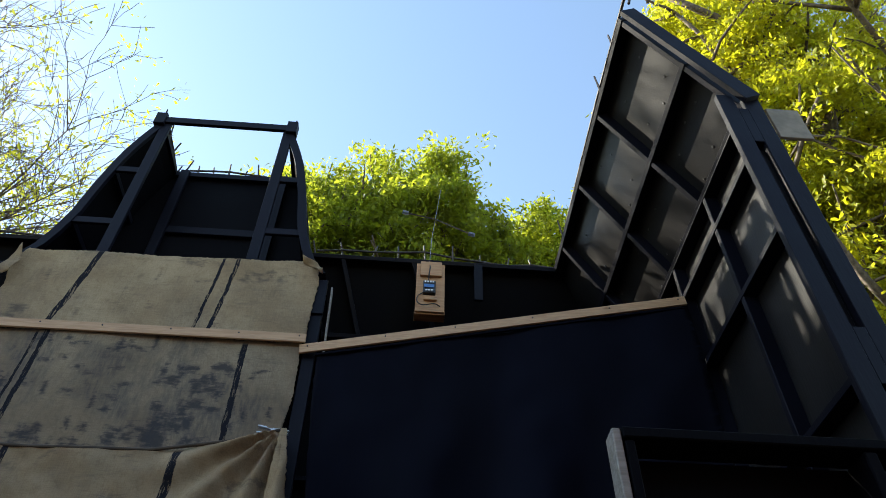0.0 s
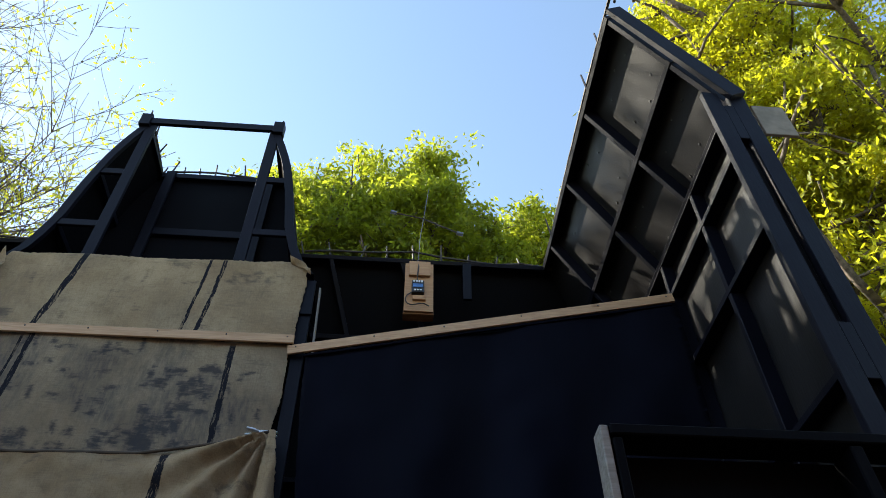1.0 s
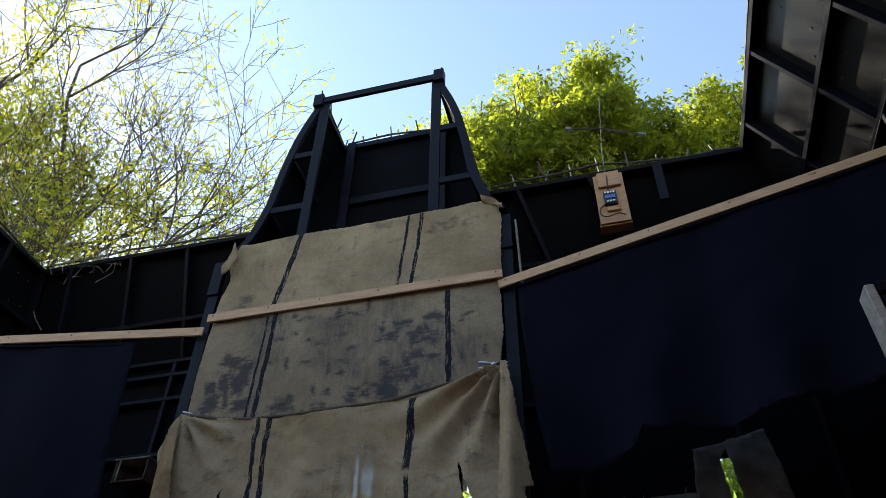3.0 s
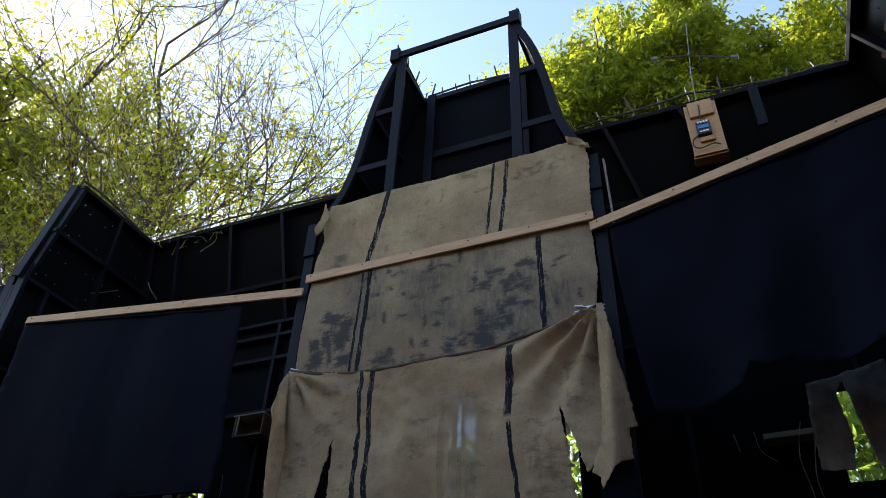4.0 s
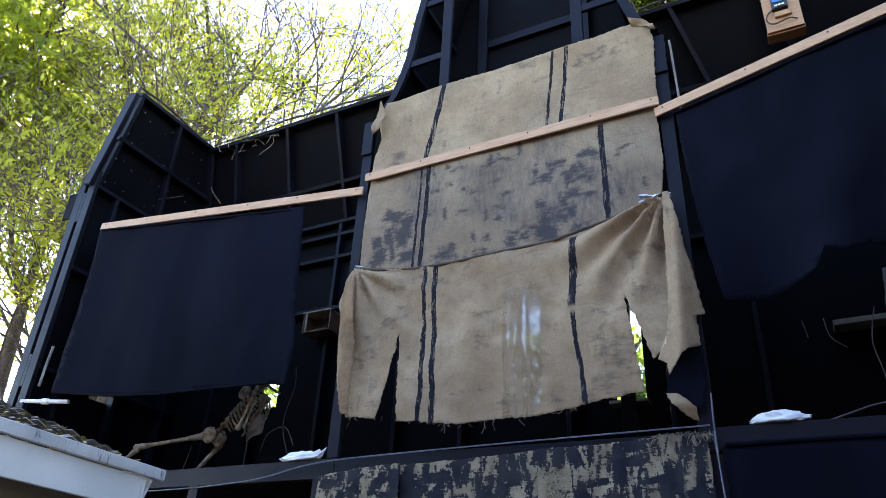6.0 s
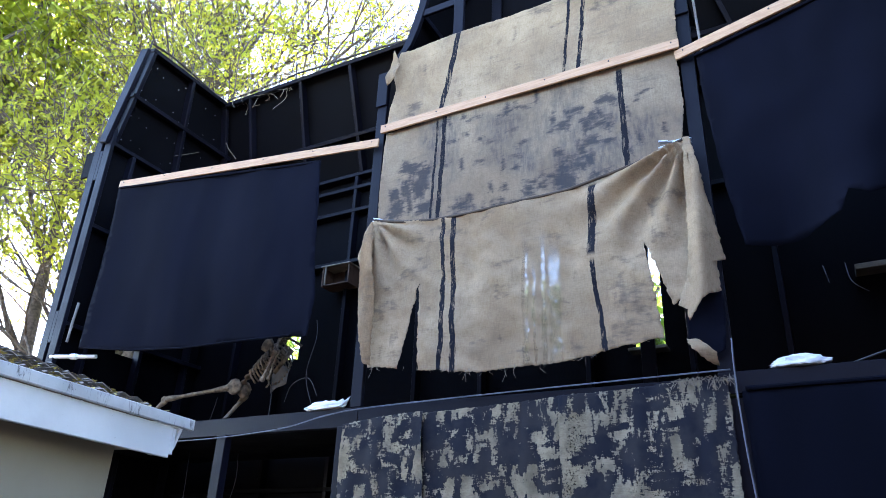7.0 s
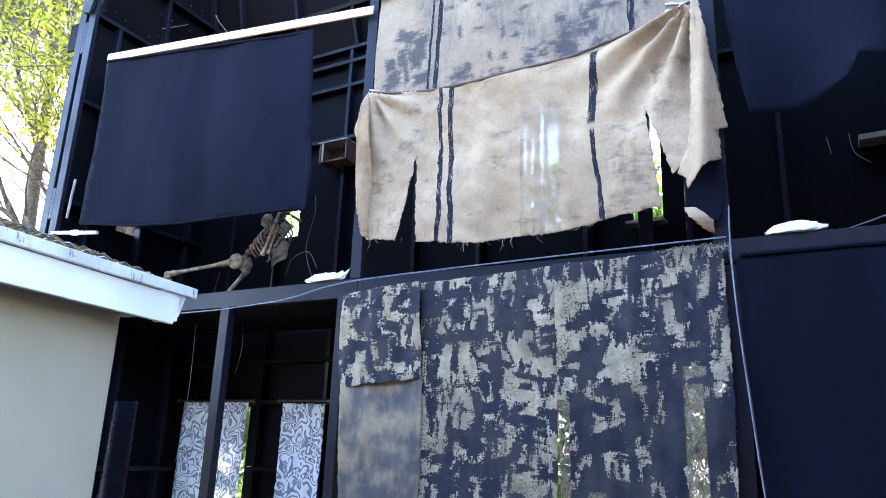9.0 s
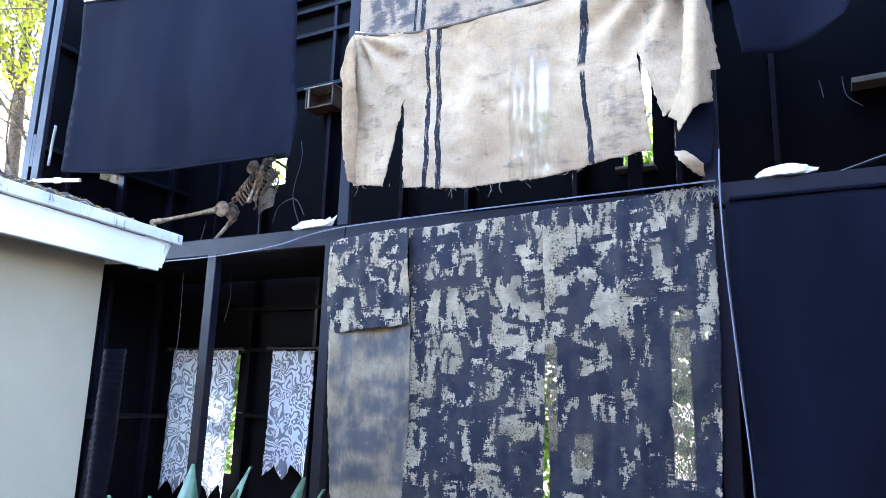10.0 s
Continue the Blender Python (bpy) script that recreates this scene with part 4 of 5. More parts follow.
cloth("daubed_sheet", [(-0.9, 2.765), (-0.5, 2.775), (-0.2, 2.79), (0.04, 2.79), (0.05, 2.0), (0.02, 1.2), (0.02, 0.4), (-0.88, 0.4), (-0.86, 1.2), (-0.89, 2.0)],
      lambda x, z: 0.04 + ripple(x, z, 2.5, 0.035) + ripple(x * 2, z * 0.6, 6, 0.012), M_CAMO, "wide tan canvas daubed with black paint", step=0.012, coarse_below=1.05,
      paint=strokes([(-0.42, 1.95, 0.5, 0.88, 155, 0.055, 0.16, 0.7), (-0.42, 1.95, 0.5, 0.88, 200, 0.015, 0.12, 0.75), (-0.42, 1.6, 0.5, 0.45, 34, 0.075, 0.22, 0.8)], 73, 0.018))

# black fabric hung from the battens
E_R = (S_R - Vector((0.05, Y_B - 0.02, 4.97)))


def on_right(u, z, d):
    u = u / 2.63
    return (0.06 + E_R.x * u, Y_B + E_R.y * u - d, z + E_R.z * u)


drape_r = cloth("black_drape", [(0.03, 4.94), (1.315, 4.945), (2.63, 4.95), (2.63, 3.5), (1.84, 3.52), (1.18, 3.5), (0.92, 3.56), (0.8, 3.53), (0.71, 3.6), (0.66, 3.5), (0.49, 3.47), (0.36, 3.465), (0.17, 3.48), (0.1, 3.95), (0.05, 4.5)],
      lambda u, z: 0.04 * noise.noise(Vector((u * 1.9, z * 1.2, 3))) + 0.012 * noise.noise(Vector((u * 6, z * 4, 1))) + 0.11 * max(0, 4.3 - z) * math.sin(u * 9 + 1) + 0.1 * max(0, 3.75 - z), M_BLACK_CLOTH,
      "black fabric hung from a pine batten", place=on_right, step=0.05, rough=0.003)


def on_left(u, z, d):
    p = Vector((-2.76, Y_B, 4.93)).lerp(S_L, u / 2.43)
    return (p.x, p.y - d, z + (p.z - 4.93))


drape_l = cloth("black_drape", [(0.17, 4.9), (1.2, 4.905), (2.42, 4.9), (2.38, 4.06), (2.4, 3.3), (1.82, 3.27), (1.28, 3.28), (0.73, 3.33), (0.25, 3.37), (0.12, 3.36), (0.08, 3.68), (0.13, 4.02), (0.14, 4.3), (0.15, 4.57)],
      lambda u, z: 0.004 + 0.03 * noise.noise(Vector((u * 2.3, z * 0.8, 8))) + 0.008 * noise.noise(Vector((u * 7, z * 3, 8))), M_BLACK_CLOTH, "black fabric hung from a pine batten, lifted along its hem",
      place=on_left, step=0.05, rough=0.003)
part("hem", tube(bmesh.new(), [on_left(u, z, 0.012) for u, z in ((2.39, 3.305), (1.82, 3.275), (1.28, 3.285), (0.73, 3.335), (0.25, 3.375))], 0.009, 6), M_BLACK_CLOTH, drape_l, "rolled black hem")
part("top_fold", tube(bmesh.new(), [on_left(u, 4.885, 0.012) for u in (0.18, 0.7, 1.3, 1.9, 2.4)], 0.012, 6), M_BLACK_CLOTH, drape_l, "doubled top edge stapled to the batten")
part("top_fold", tube(bmesh.new(), [on_right(u, 4.92, 0.012) for u in (0.02, 0.7, 1.4, 2.0, 2.6)], 0.012, 6), M_BLACK_CLOTH, drape_r, "doubled top edge stapled to the batten")
drape_low = cloth("black_drape", [(0.1, 2.72), (1.0, 2.74), (2.5, 2.74), (2.5, 0.2), (0.24, 0.2), (0.17, 1.34), (0.11, 2.2)],
      lambda x, z: 0.02 + ripple(x, z, 1.5, 0.05), M_BLACK_CLOTH, "black fabric hung below the beam", step=0.08, rough=0.004)
part("top_fold", tube(bmesh.new(), [(x, Y_B - 0.03, 2.73) for x in (0.12, 0.6, 1.2, 1.8, 2.45)], 0.012, 6), M_BLACK_CLOTH, drape_low, "doubled top edge stapled to the beam")
cloth("pale_rag", [(1.07, 3.85), (1.2, 3.87), (1.53, 3.95), (1.6, 3.4), (1.64, 3.05), (1.36, 3.1), (1.31, 3.5), (1.27, 3.84), (1.22, 3.76), (1.24, 3.5), (1.2, 3.3), (1.03, 3.32), (1.04, 3.6)],
      lambda x, z: ripple(x, z, 6, 0.04) - 0.57, M_RAG, "torn pale grey cloth hanging over a window opening", step=0.03)

# ---- clamps ----
def clamp(at, turn, colour, label):
    t = thing("spring_clamp", label, "clamp", at, group="spring clamps")
    m = pose(*at, 0, turn, 0)
    for s in (-1, 1):
        pts = [(0.08, 0, s * 0.012), (0.02, 0, s * 0.016), (-0.03, 0, s * 0.01), (-0.11, 0, s * 0.02)]
        bm = bmesh.new()
        for a, b in zip(pts, pts[1:]):
            lumber(bm, a, b, 0.02, 0.006, (0, 0, 1), 0.001)
        bm.transform(m)
        part("jaw", bm, M_STEEL, t)
        bm = bmesh.new()
        lumber(bm, (-0.06, 0, s * 0.016), (-0.118, 0, s * 0.024), 0.03, 0.012, (0, 0, 1), 0.003)
        bm.transform(m)
        part("grip", bm, colour, t)
    bm = tube(bmesh.new(), [(-0.02, -0.014, 0), (-0.02, 0.014, 0)], 0.013, 10)
    bm.transform(m)
    part("spring", bm, M_STEEL, t)
    return t


clamp((-0.07, Y_B - 0.06, 4.275), 4, M_STEEL, "zinc spring clamp gripping the canvas")
clamp((-2.25, Y_B - 0.06, 4.18), 200, M_RUBBER, "black-handled spring clamp gripping the canvas")

# ---- control board on the parapet ----
ctl = thing("control_board", "pine board with a small blue controller and loose wires", "board", (0.9, Y_TOP - 0.08, 6.08))
part("backboard", block(bmesh.new(), (0.765, 4.7, 6.08), (1.03, 4.72, 6.68), 0.003), M_BOARD, ctl)
part("upper_block", block(bmesh.new(), (0.8, 4.668, 6.5), (1.0, 4.698, 6.68), 0.003), M_BOARD, ctl)
part("lower_block", block(bmesh.new(), (0.84, 4.672, 6.2), (0.96, 4.698, 6.25), 0.003), M_BOARD, ctl)
part("bottom_block", block(bmesh.new(), (0.76, 4.725, 6.07), (1.035, 4.83, 6.11), 0.003), M_BOARD, ctl)
part("hanger", block(bmesh.new(), (0.86, 4.725, 6.5), (0.94, 4.85, 6.6), 0.003), M_BOARD, ctl)
dev = part("controller", block(bmesh.new(), (0.83, 4.655, 6.27), (0.945, 4.698, 6.42), 0.004), M_DARKBOX, ctl, "black controller with blue face")
part("blue_face", block(bmesh.new(), (0.84, 4.648, 6.33), (0.93, 4.654, 6.37)), M_BLUEBOX, dev)
for k in range(4):
    part("terminal", block(bmesh.new(), (0.842 + k * 0.024, 4.646, 6.39), (0.858 + k * 0.024, 4.654, 6.41)), M_PLASTIC, dev)
for k in range(3):
    part("label_bar", block(bmesh.new(), (0.85 + k * 0.026, 4.645, 6.285), (0.87 + k * 0.026, 4.654, 6.3)), M_PLASTIC, dev)
part("wire", tube(bmesh.new(), bend([(0.84, 4.69, 6.3), (0.79, 4.67, 6.24), (0.78, 4.67, 6.17), (0.83, 4.67, 6.13), (0.93, 4.67, 6.15), (0.99, 4.69, 6.14)]), 0.006, 5), M_RUBBER, ctl)
part("wire", tube(bmesh.new(), [(0.88, 4.69, 6.42), (0.88, 4.66, 6.5), (0.89, 4.66, 6.6), (0.88, 4.7, 6.72)], 0.006, 5), M_RUBBER, ctl)
ant = thing("rod_antenna", "thin wire mast with a crossbar on the control board", "antenna", (0.88, 4.74, 6.6))
part("mast", tube(bmesh.new(), [(0.88, 4.74, 6.6), (0.9, 4.75, 7.1), (0.98, 4.78, 7.9)], 0.0035, 5), M_CABLE, ant)
part("crossbar", tube(bmesh.new(), [(0.62, 4.76, 7.47), (0.92, 4.76, 7.4), (1.3, 4.76, 7.2)], 0.009, 5), M_ROD, ant)
for p in ((0.62, 4.76, 7.47), (1.3, 4.76, 7.2)):
    part("end_cap", tube(bmesh.new(), [Vector(p) - Vector((0.03, 0, -0.01)), Vector(p) + Vector((0.03, 0, -0.01))], 0.022, 8), M_CABLE, ant)
brk = board("bracket", (1.35, 4.76, 6.3), (1.35, 4.72, 6.72), 0.08, 0.03, M_FRAME, None)
tagged(brk, "short black-painted cleat on the parapet", "cleat")

# ---- bits on the deck ----
shelf = thing("wooden_box", "small open dark wooden box fixed to the studs", "box", (-3.63, 5.2, 4.36))
for a, b in (((-3.79, 5.12, 4.36), (-3.49, 5.29, 4.375)), ((-3.805, 5.12, 4.36), (-3.79, 5.29, 4.56)), ((-3.49, 5.12, 4.36), (-3.475, 5.29, 4.56))):
    part("side", block(bmesh.new(), a, b, 0.002), M_DARKWOOD, shelf)
part("top", block(bmesh.new(), (-3.815, 5.105, 4.56), (-3.465, 5.29, 4.575), 0.002), M_GUARD, shelf, "pale top board")
# pale strip added to show light along the box's upright edge
part("lit_edge_strip", block(bmesh.new(), (-3.765, 5.105, 4.36), (-3.745, 5.118, 4.558), 0.002), M_GUARD, shelf, "pale strip standing for the box's lit edge")
part("back", block(bmesh.new(), (-3.79, 5.29, 4.36), (-3.49, 5.3, 4.56)), M_DARKWOOD, shelf)


def white_bag(at, length, seed, label, tail=0.9):
    """A crumpled plastic wrap: a lumpy long shape lying on its side."""
    bm = bmesh.new()
    bmesh.ops.create_icosphere(bm, subdivisions=4, radius=1)
    for v in bm.verts:
        k = 1 + 0.28 * noise.noise(v.co * 2.2 + Vector((seed, 0, 0))) + 0.22 * noise.noise(v.co * 5 + Vector((seed, 3, 0)))
        end = 1 - 0.45 * abs(v.co.x) ** 3
        v.co = Vector((v.co.x * length / 2 * k, v.co.y * 0.05 * k * end, max(-0.3, v.co.z) * 0.048 * k * end + 0.015))
        if v.co.x > length * 0.36:
            v.co.z += (v.co.x - length * 0.36) * tail
    bm.transform(Matrix.Translation(at))
    ob = part("crumpled_wrap", bm, M_PLASTIC, smooth=True)
    return tagged(ob, label, "wrap", "white wraps")


white_bag((-2.66, Y_POST, Z_DECK), 0.36, 1.0, "crumpled white plastic wrap lying on the beam")
white_bag((0.39, Y_POST, Z_DECK + 0.02), 0.27, 7.0, "crumpled white plastic wrap lying on the beam", 0.1)

cable = thing("sagging_cable", "thin grey cable stapled along the beam and down the post", "cable", (XP_R, Y_B - 0.02, 2.7))
part("run", tube(bmesh.new(), bend([(-4.3, Y_B - 0.01, 2.66), (-3.6, Y_B - 0.012, 2.665), (-3.0, Y_B - 0.012, 2.7), (-2.6, Y_B - 0.012, 2.77), (-2.2, Y_B - 0.012, 2.8), (-1.2, Y_B - 0.02, 2.82), (0.06, Y_B - 0.05, 2.83)]), 0.0045, 5), M_CABLE, cable)
part("drop", tube(bmesh.new(), bend([(0.085, Y_B - 0.05, 3.0), (0.08, Y_B - 0.055, 2.8), (0.09, Y_B - 0.055, 2.4), (0.13, Y_B - 0.05, 1.8), (0.17, Y_B - 0.05, 1.2), (0.18, Y_B - 0.05, 0.1)]), 0.0045, 5), M_CABLE, cable)
part("drop", tube(bmesh.new(), bend([(0.07, Y_B - 0.05, 2.8), (0.1, Y_B - 0.05, 2.3), (0.15, Y_B - 0.045, 1.6), (0.2, Y_B - 0.05, 0.8), (0.2, Y_B - 0.05, 0.1)]), 0.005, 5), M_RUBBER, cable)

pipe = thing("white_pipe", "white plastic pipe lying under the lifted fabric", "pipe", (-5.3, 3.75, 3.38))
part("tube", tube(bmesh.new(), [(-5.5, 3.62, 3.41), (-5.05, 3.75, 3.4)], 0.017, 10), M_PLASTIC, pipe)
part("collar", tube(bmesh.new(), [(-5.3, 3.68, 3.406), (-5.24, 3.695, 3.404)], 0.026, 10), M_PLASTIC, pipe)
rope = part("rope_end", tube(bmesh.new(), [(-5.2, 3.56, 3.85), (-5.215, 3.56, 3.7), (-5.24, 3.57, 3.5)], 0.012, 6), M_RAG)
tagged(rope, "frayed grey rope end at the corner post", "rope")


# ---- bone prop ----
def ball(bm, at, r, m=None):
    out = bmesh.ops.create_icosphere(bm, subdivisions=2, radius=1)
    for v in out["verts"]:
        k = 1 + 0.12 * noise.noise(v.co * 3)
        v.co = Vector(at) + Vector((v.co.x * r[0], v.co.y * r[1], v.co.z * r[2])) * k


def bone(bm, a, b, r):
    a, b = Vector(a), Vector(b)
    tube(bm, [a, a.lerp(b, 0.08), a.lerp(b, 0.25), a.lerp(b, 0.75), a.lerp(b, 0.92), b], [r * 1.5, r * 1.6, r, r, r * 1.6, r * 1.4], 7)
    ball(bm, a, (r * 1.8, r * 1.8, r * 1.8))
    ball(bm, b, (r * 1.9, r * 1.9, r * 1.7))


bm = bmesh.new()
PY = 4.3
hip, neck = Vector((-3.86, PY, 3.15)), Vector((-3.42, PY + 0.02, 3.55))
spine = [hip.lerp(neck, k / 12) + Vector((0.0, 0.0, 0.05 * math.sin(k / 12 * 3.1))) for k in range(13)]
for p in spine:
    ball(bm, p, (0.026, 0.03, 0.024))
tube(bm, spine, 0.014, 6)
way = (neck - hip).normalized()
out = Vector((way.z, 0, -way.x))
for k in range(9):
    c = hip.lerp(neck, 0.42 + 0.06 * k)
    r = 0.11 + 0.035 * math.sin(k / 8 * 3.0)
    for s in (-1, 1):
        tube(bm, [c + Vector((0, s * r * math.sin(q), 0)) + out * (r * (1 - math.cos(q)) * 0.75) - way * 0.03 * q for q in (0, 0.5, 1.0, 1.5, 2.0, 2.5)], 0.0085, 5)
lum = out * 0.16
tube(bm, [hip.lerp(neck, 0.55) + lum, hip.lerp(neck, 0.95) + lum * 0.8], [0.018, 0.024], 6)
for s in (-1, 1):
    ball(bm, hip + Vector((0.0, s * 0.06, 0.0)), (0.075, 0.035, 0.07))
    tube(bm, [neck + Vector((0, 0, 0.0)), neck + Vector((0.02, s * 0.16, -0.03))], 0.012, 5)
    ball(bm, neck + Vector((-0.06, s * 0.11, -0.05)) - way * 0.06, (0.07, 0.012, 0.06))
ball(bm, hip + Vector((0.05, 0, -0.03)), (0.05, 0.03, 0.06))
bone(bm, hip + Vector((-0.05, -0.08, -0.01)), (-4.5, 4.1, 3.06), 0.017)
bone(bm, hip + Vector((0.0, 0.08, -0.05)), (-3.95, PY - 0.1, 2.8), 0.017)
bone(bm, (-4.5, 4.1, 3.04), (-4.72, 4.05, 2.85), 0.015)
sh = neck + Vector((0.05, -0.14, -0.03))
bone(bm, sh, (-3.36, 4.12, 3.36), 0.013)
bone(bm, (-3.36, 4.12, 3.36), (-3.43, 4.1, 3.14), 0.012)
bone(bm, (-3.34, 4.14, 3.37), (-3.39, 4.12, 3.15), 0.009)
ball(bm, neck + way * 0.14 + Vector((0.0, 0, 0.02)), (0.07, 0.06, 0.085))
prop = part("skeleton_prop", bm, M_BONE, smooth=True)
tagged(prop, "weathered plastic decoration skeleton slumped on the deck", "decoration")
cloth("pale_rag", [(-3.62, 3.28), (-3.5, 3.34), (-3.44, 3.3), (-3.45, 3.18), (-3.56, 3.15), (-3.62, 3.12)], lambda x, z: -0.48 + ripple(x, z, 9, 0.03), M_RAG, "small pale rag on the slumped decoration")
for k, pts in enumerate(([(-3.2, 4.4, 3.7), (-3.1, 4.3, 3.5), (-3.12, 4.25, 3.2), (-3.0, 4.2, 2.95), (-2.85, 4.1, 2.84)],
                         [(-3.35, 4.3, 3.0), (-3.25, 4.25, 3.12), (-3.05, 4.2, 3.14), (-2.95, 4.2, 3.0)],
                         [(-3.6, 4.35, 3.3), (-3.5, 4.3, 3.1), (-3.48, 4.28, 2.82)], [(-4.2, 4.4, 3.12), (-4.22, 4.38, 2.95), (-4.25, 4.35, 2.78)])):
    w = part("loose_wire", tube(bmesh.new(), bend(pts), 0.003, 5), M_RUBBER, smooth=True)
    tagged(w, "thin loose black wire above the deck", "wire", "loose wires")

for pts in ([(0.59, 5.347, 3.92), (0.6, 5.33, 3.85), (0.61, 5.33, 3.78)], [(0.73, 5.347, 3.92), (0.75, 5.33, 3.77), (0.84, 5.33, 3.68)], [(1.0, 4.7, 3.7), (0.94, 4.62, 3.45), (0.96, 4.6, 3.2), (0.92, 4.6, 2.95), (0.9, 4.5, 2.76)],
            [(1.06, 4.7, 3.6), (1.0, 4.62, 3.3), (1.03, 4.6, 3.05), (0.98, 4.5, 2.76)]):
    w = part("loose_wire", tube(bmesh.new(), bend(pts), 0.003, 5), M_CABLE, smooth=True)
    tagged(w, "thin loose grey wire hanging behind the drape", "wire", "loose wires")
lead = part("black_lead", tube(bmesh.new(), bend([(0.62, 4.02, 2.845), (0.72, 4.0, 2.87), (0.85, 3.98, 2.9), (1.0, 3.97, 2.905), (1.2, 3.98, 2.88), (1.4, 4.0, 2.845)]), 0.006, 6), M_RUBBER, smooth=True)
tagged(lead, "thick black electric lead looped on the beam", "cable")
rng = random.Random(33)
vine = bmesh.new()
for k in range(26):
    p = Vector((rng.uniform(-5.25, -4.3), Y_TOP - 0.03, Z_TOP + rng.uniform(0.0, 0.1)))
    pts = [p]
    for j in range(5):
        p = p + Vector((rng.gauss(0.04, 0.07), rng.gauss(-0.01, 0.03), rng.gauss(-0.02, 0.06)))
        pts.append(p)
    tube(vine, bend(pts, 3), 0.0028, 4)
tagged(part("dry_vine", vine, M_GUARD), "dead pale vine tangled in the parapet's corner", "vine", kind="stuff")

ledge = board("shelf_plank", (0.78, 5.272, 3.82), (1.25, 5.272, 3.83), 0.04, 0.15, M_GUARD, None)
tagged(ledge, "short pale wooden plank fixed to the back wall", "shelf")
cloth("ribbed_drape", [(-4.3, 1.94), (-4.02, 1.95), (-4.04, 1.3), (-4.12, 0.7), (-4.14, 0.05), (-4.4, 0.05), (-4.36, 1.0)],
      lambda x, z: 0.32 + 0.005 * math.sin(z * 130) + 0.03 * math.sin(x * 25), M_BLACK_CLOTH, "dark blue ribbed fabric hanging beside the house", step=0.016, rough=0.0)
for k, (x, y, z0, z1) in enumerate(((-4.75, 4.7, 2.73, 1.5), (-4.35, 4.9, 2.73, 2.3))):
    w = part("loose_wire", tube(bmesh.new(), bend([(x, y, z0), (x + 0.02, y, (z0 + z1) / 2), (x - 0.03, y, z1)]), 0.0028, 5), M_CABLE)
    tagged(w, "thin cord hanging under the deck", "wire", "loose wires")

# ---- lace curtains in the lower windows ----
for k, (x0, x1, zt, zb) in enumerate(((-5.36, -4.95, 2.06, 0.7), (-4.9, -4.48, 2.06, 0.7), (-4.04, -3.55, 2.05, 0.93))):
    cloth("lace_curtain", [(x0, zt), (x1, zt - 0.005), (x1 - 0.01, 1.6), (x1 - 0.02, 1.3), (x1 - 0.05, zb), (x0 + 0.3, zb + 0.12), (x0 + 0.2, zb - 0.02), (x0 + 0.1, zb + 0.1), (x0 - 0.02, zb), (x0, 1.4)],
          lambda x, z: 0.012 * math.sin(x * 40) - (Y_SKIN - 0.13 - Y_B), M_LACE, "white floral lace curtain with a torn hem", step=0.04, rough=0.006, thick=0.001, category="curtain")
for x0, x1 in ((-5.42, -4.42), (-4.1, -3.52)):
    r = thing("curtain_rod", "thin dark curtain rod above the lace", "rod", (x0, Y_SKIN - 0.13, 2.07), group="curtain rods")
    part("rod", tube(bmesh.new(), [(x0, Y_SKIN - 0.13, 2.07), (x1, Y_SKIN - 0.13, 2.07)], 0.01, 8), M_ROD, r)
    for x in (x0, x1):
        part("finial", tube(bmesh.new(), [(x - 0.02, Y_SKIN - 0.13, 2.07), (x + 0.02, Y_SKIN - 0.13, 2.07)], 0.018, 8), M_ROD, r)
        part("hook", tube(bmesh.new(), [(x, Y_SKIN - 0.13, 2.07), (x, Y_SKIN - 0.085, 2.07)], 0.007, 6), M_ROD, r)

# ---- black flat beside the camera ----
flat = thing("scenery_flat", "black plywood flat framed in lumber with a bare pale edge", "flat", (1.5, 1.24, 0))
part("panel", block(bmesh.new(), (1.18, 1.285, 0.0), (3.4, 1.3, 2.66)), M_SHEET, flat)
board("edge_stile", (1.165, 1.23, 0), (1.165, 1.23, 2.69), 0.02, 0.055, M_BARE, flat, label="bare weathered edge board")
board("stile", (1.19, 1.24, 0), (1.19, 1.24, 2.66), 0.022, 0.08, M_SHEET, flat)
board("stile", (1.72, 1.24, 0), (1.72, 1.24, 2.66), 0.03, 0.08, M_SHEET, flat)
board("top_rail", (1.176, 1.24, 2.677), (3.4, 1.24, 2.677), 0.026, 0.09, M_SHEET, flat)

# ---- house ----
house = thing("house", "low beige stucco house with a white fascia and shingled roof", "house", (-4.5, 0, 0))
part("wall", block(bmesh.new(), (-3.25, -9, 0), (-3.05, 2.65, 2.36)), M_STUCCO, house)
part("wall", block(bmesh.new(), (-7.0, 2.45, 0), (-3.25, 2.65, 2.36)), M_STUCCO, house)
part("soffit", block(bmesh.new(), (-3.3, -9, 2.36), (-2.775, 2.74, 2.38)), M_STUCCO, house)
part("fascia", block(bmesh.new(), (-2.772, -9, 2.31), (-2.745, 2.74, 2.475), 0.003), M_WHITE, house, "chipped white fascia board")
part("fascia", block(bmesh.new(), (-2.9, 2.742, 2.33), (-2.748, 2.77, 2.47), 0.003), M_WHITE, house, "chipped white fascia end")
part("drip_edge", block(bmesh.new(), (-2.738, -9, 2.478), (-2.712, 2.87, 2.538), 0.004), M_DRIP, house, "grimy grey drip edge")
SLOPE = 0.345
bm = bmesh.new()
vs = [bm.verts.new(p) for p in ((-2.72, -9, 2.5), (-2.72, 2.85, 2.5), (-6.5, 2.85, 2.5 + 3.78 * SLOPE), (-6.5, -9, 2.5 + 3.78 * SLOPE))]
bm.faces.new(vs)
bmesh.ops.solidify(bm, geom=bm.faces[:], thickness=0.02)
roof = part("roof", bm, M_SHINGLE, house)
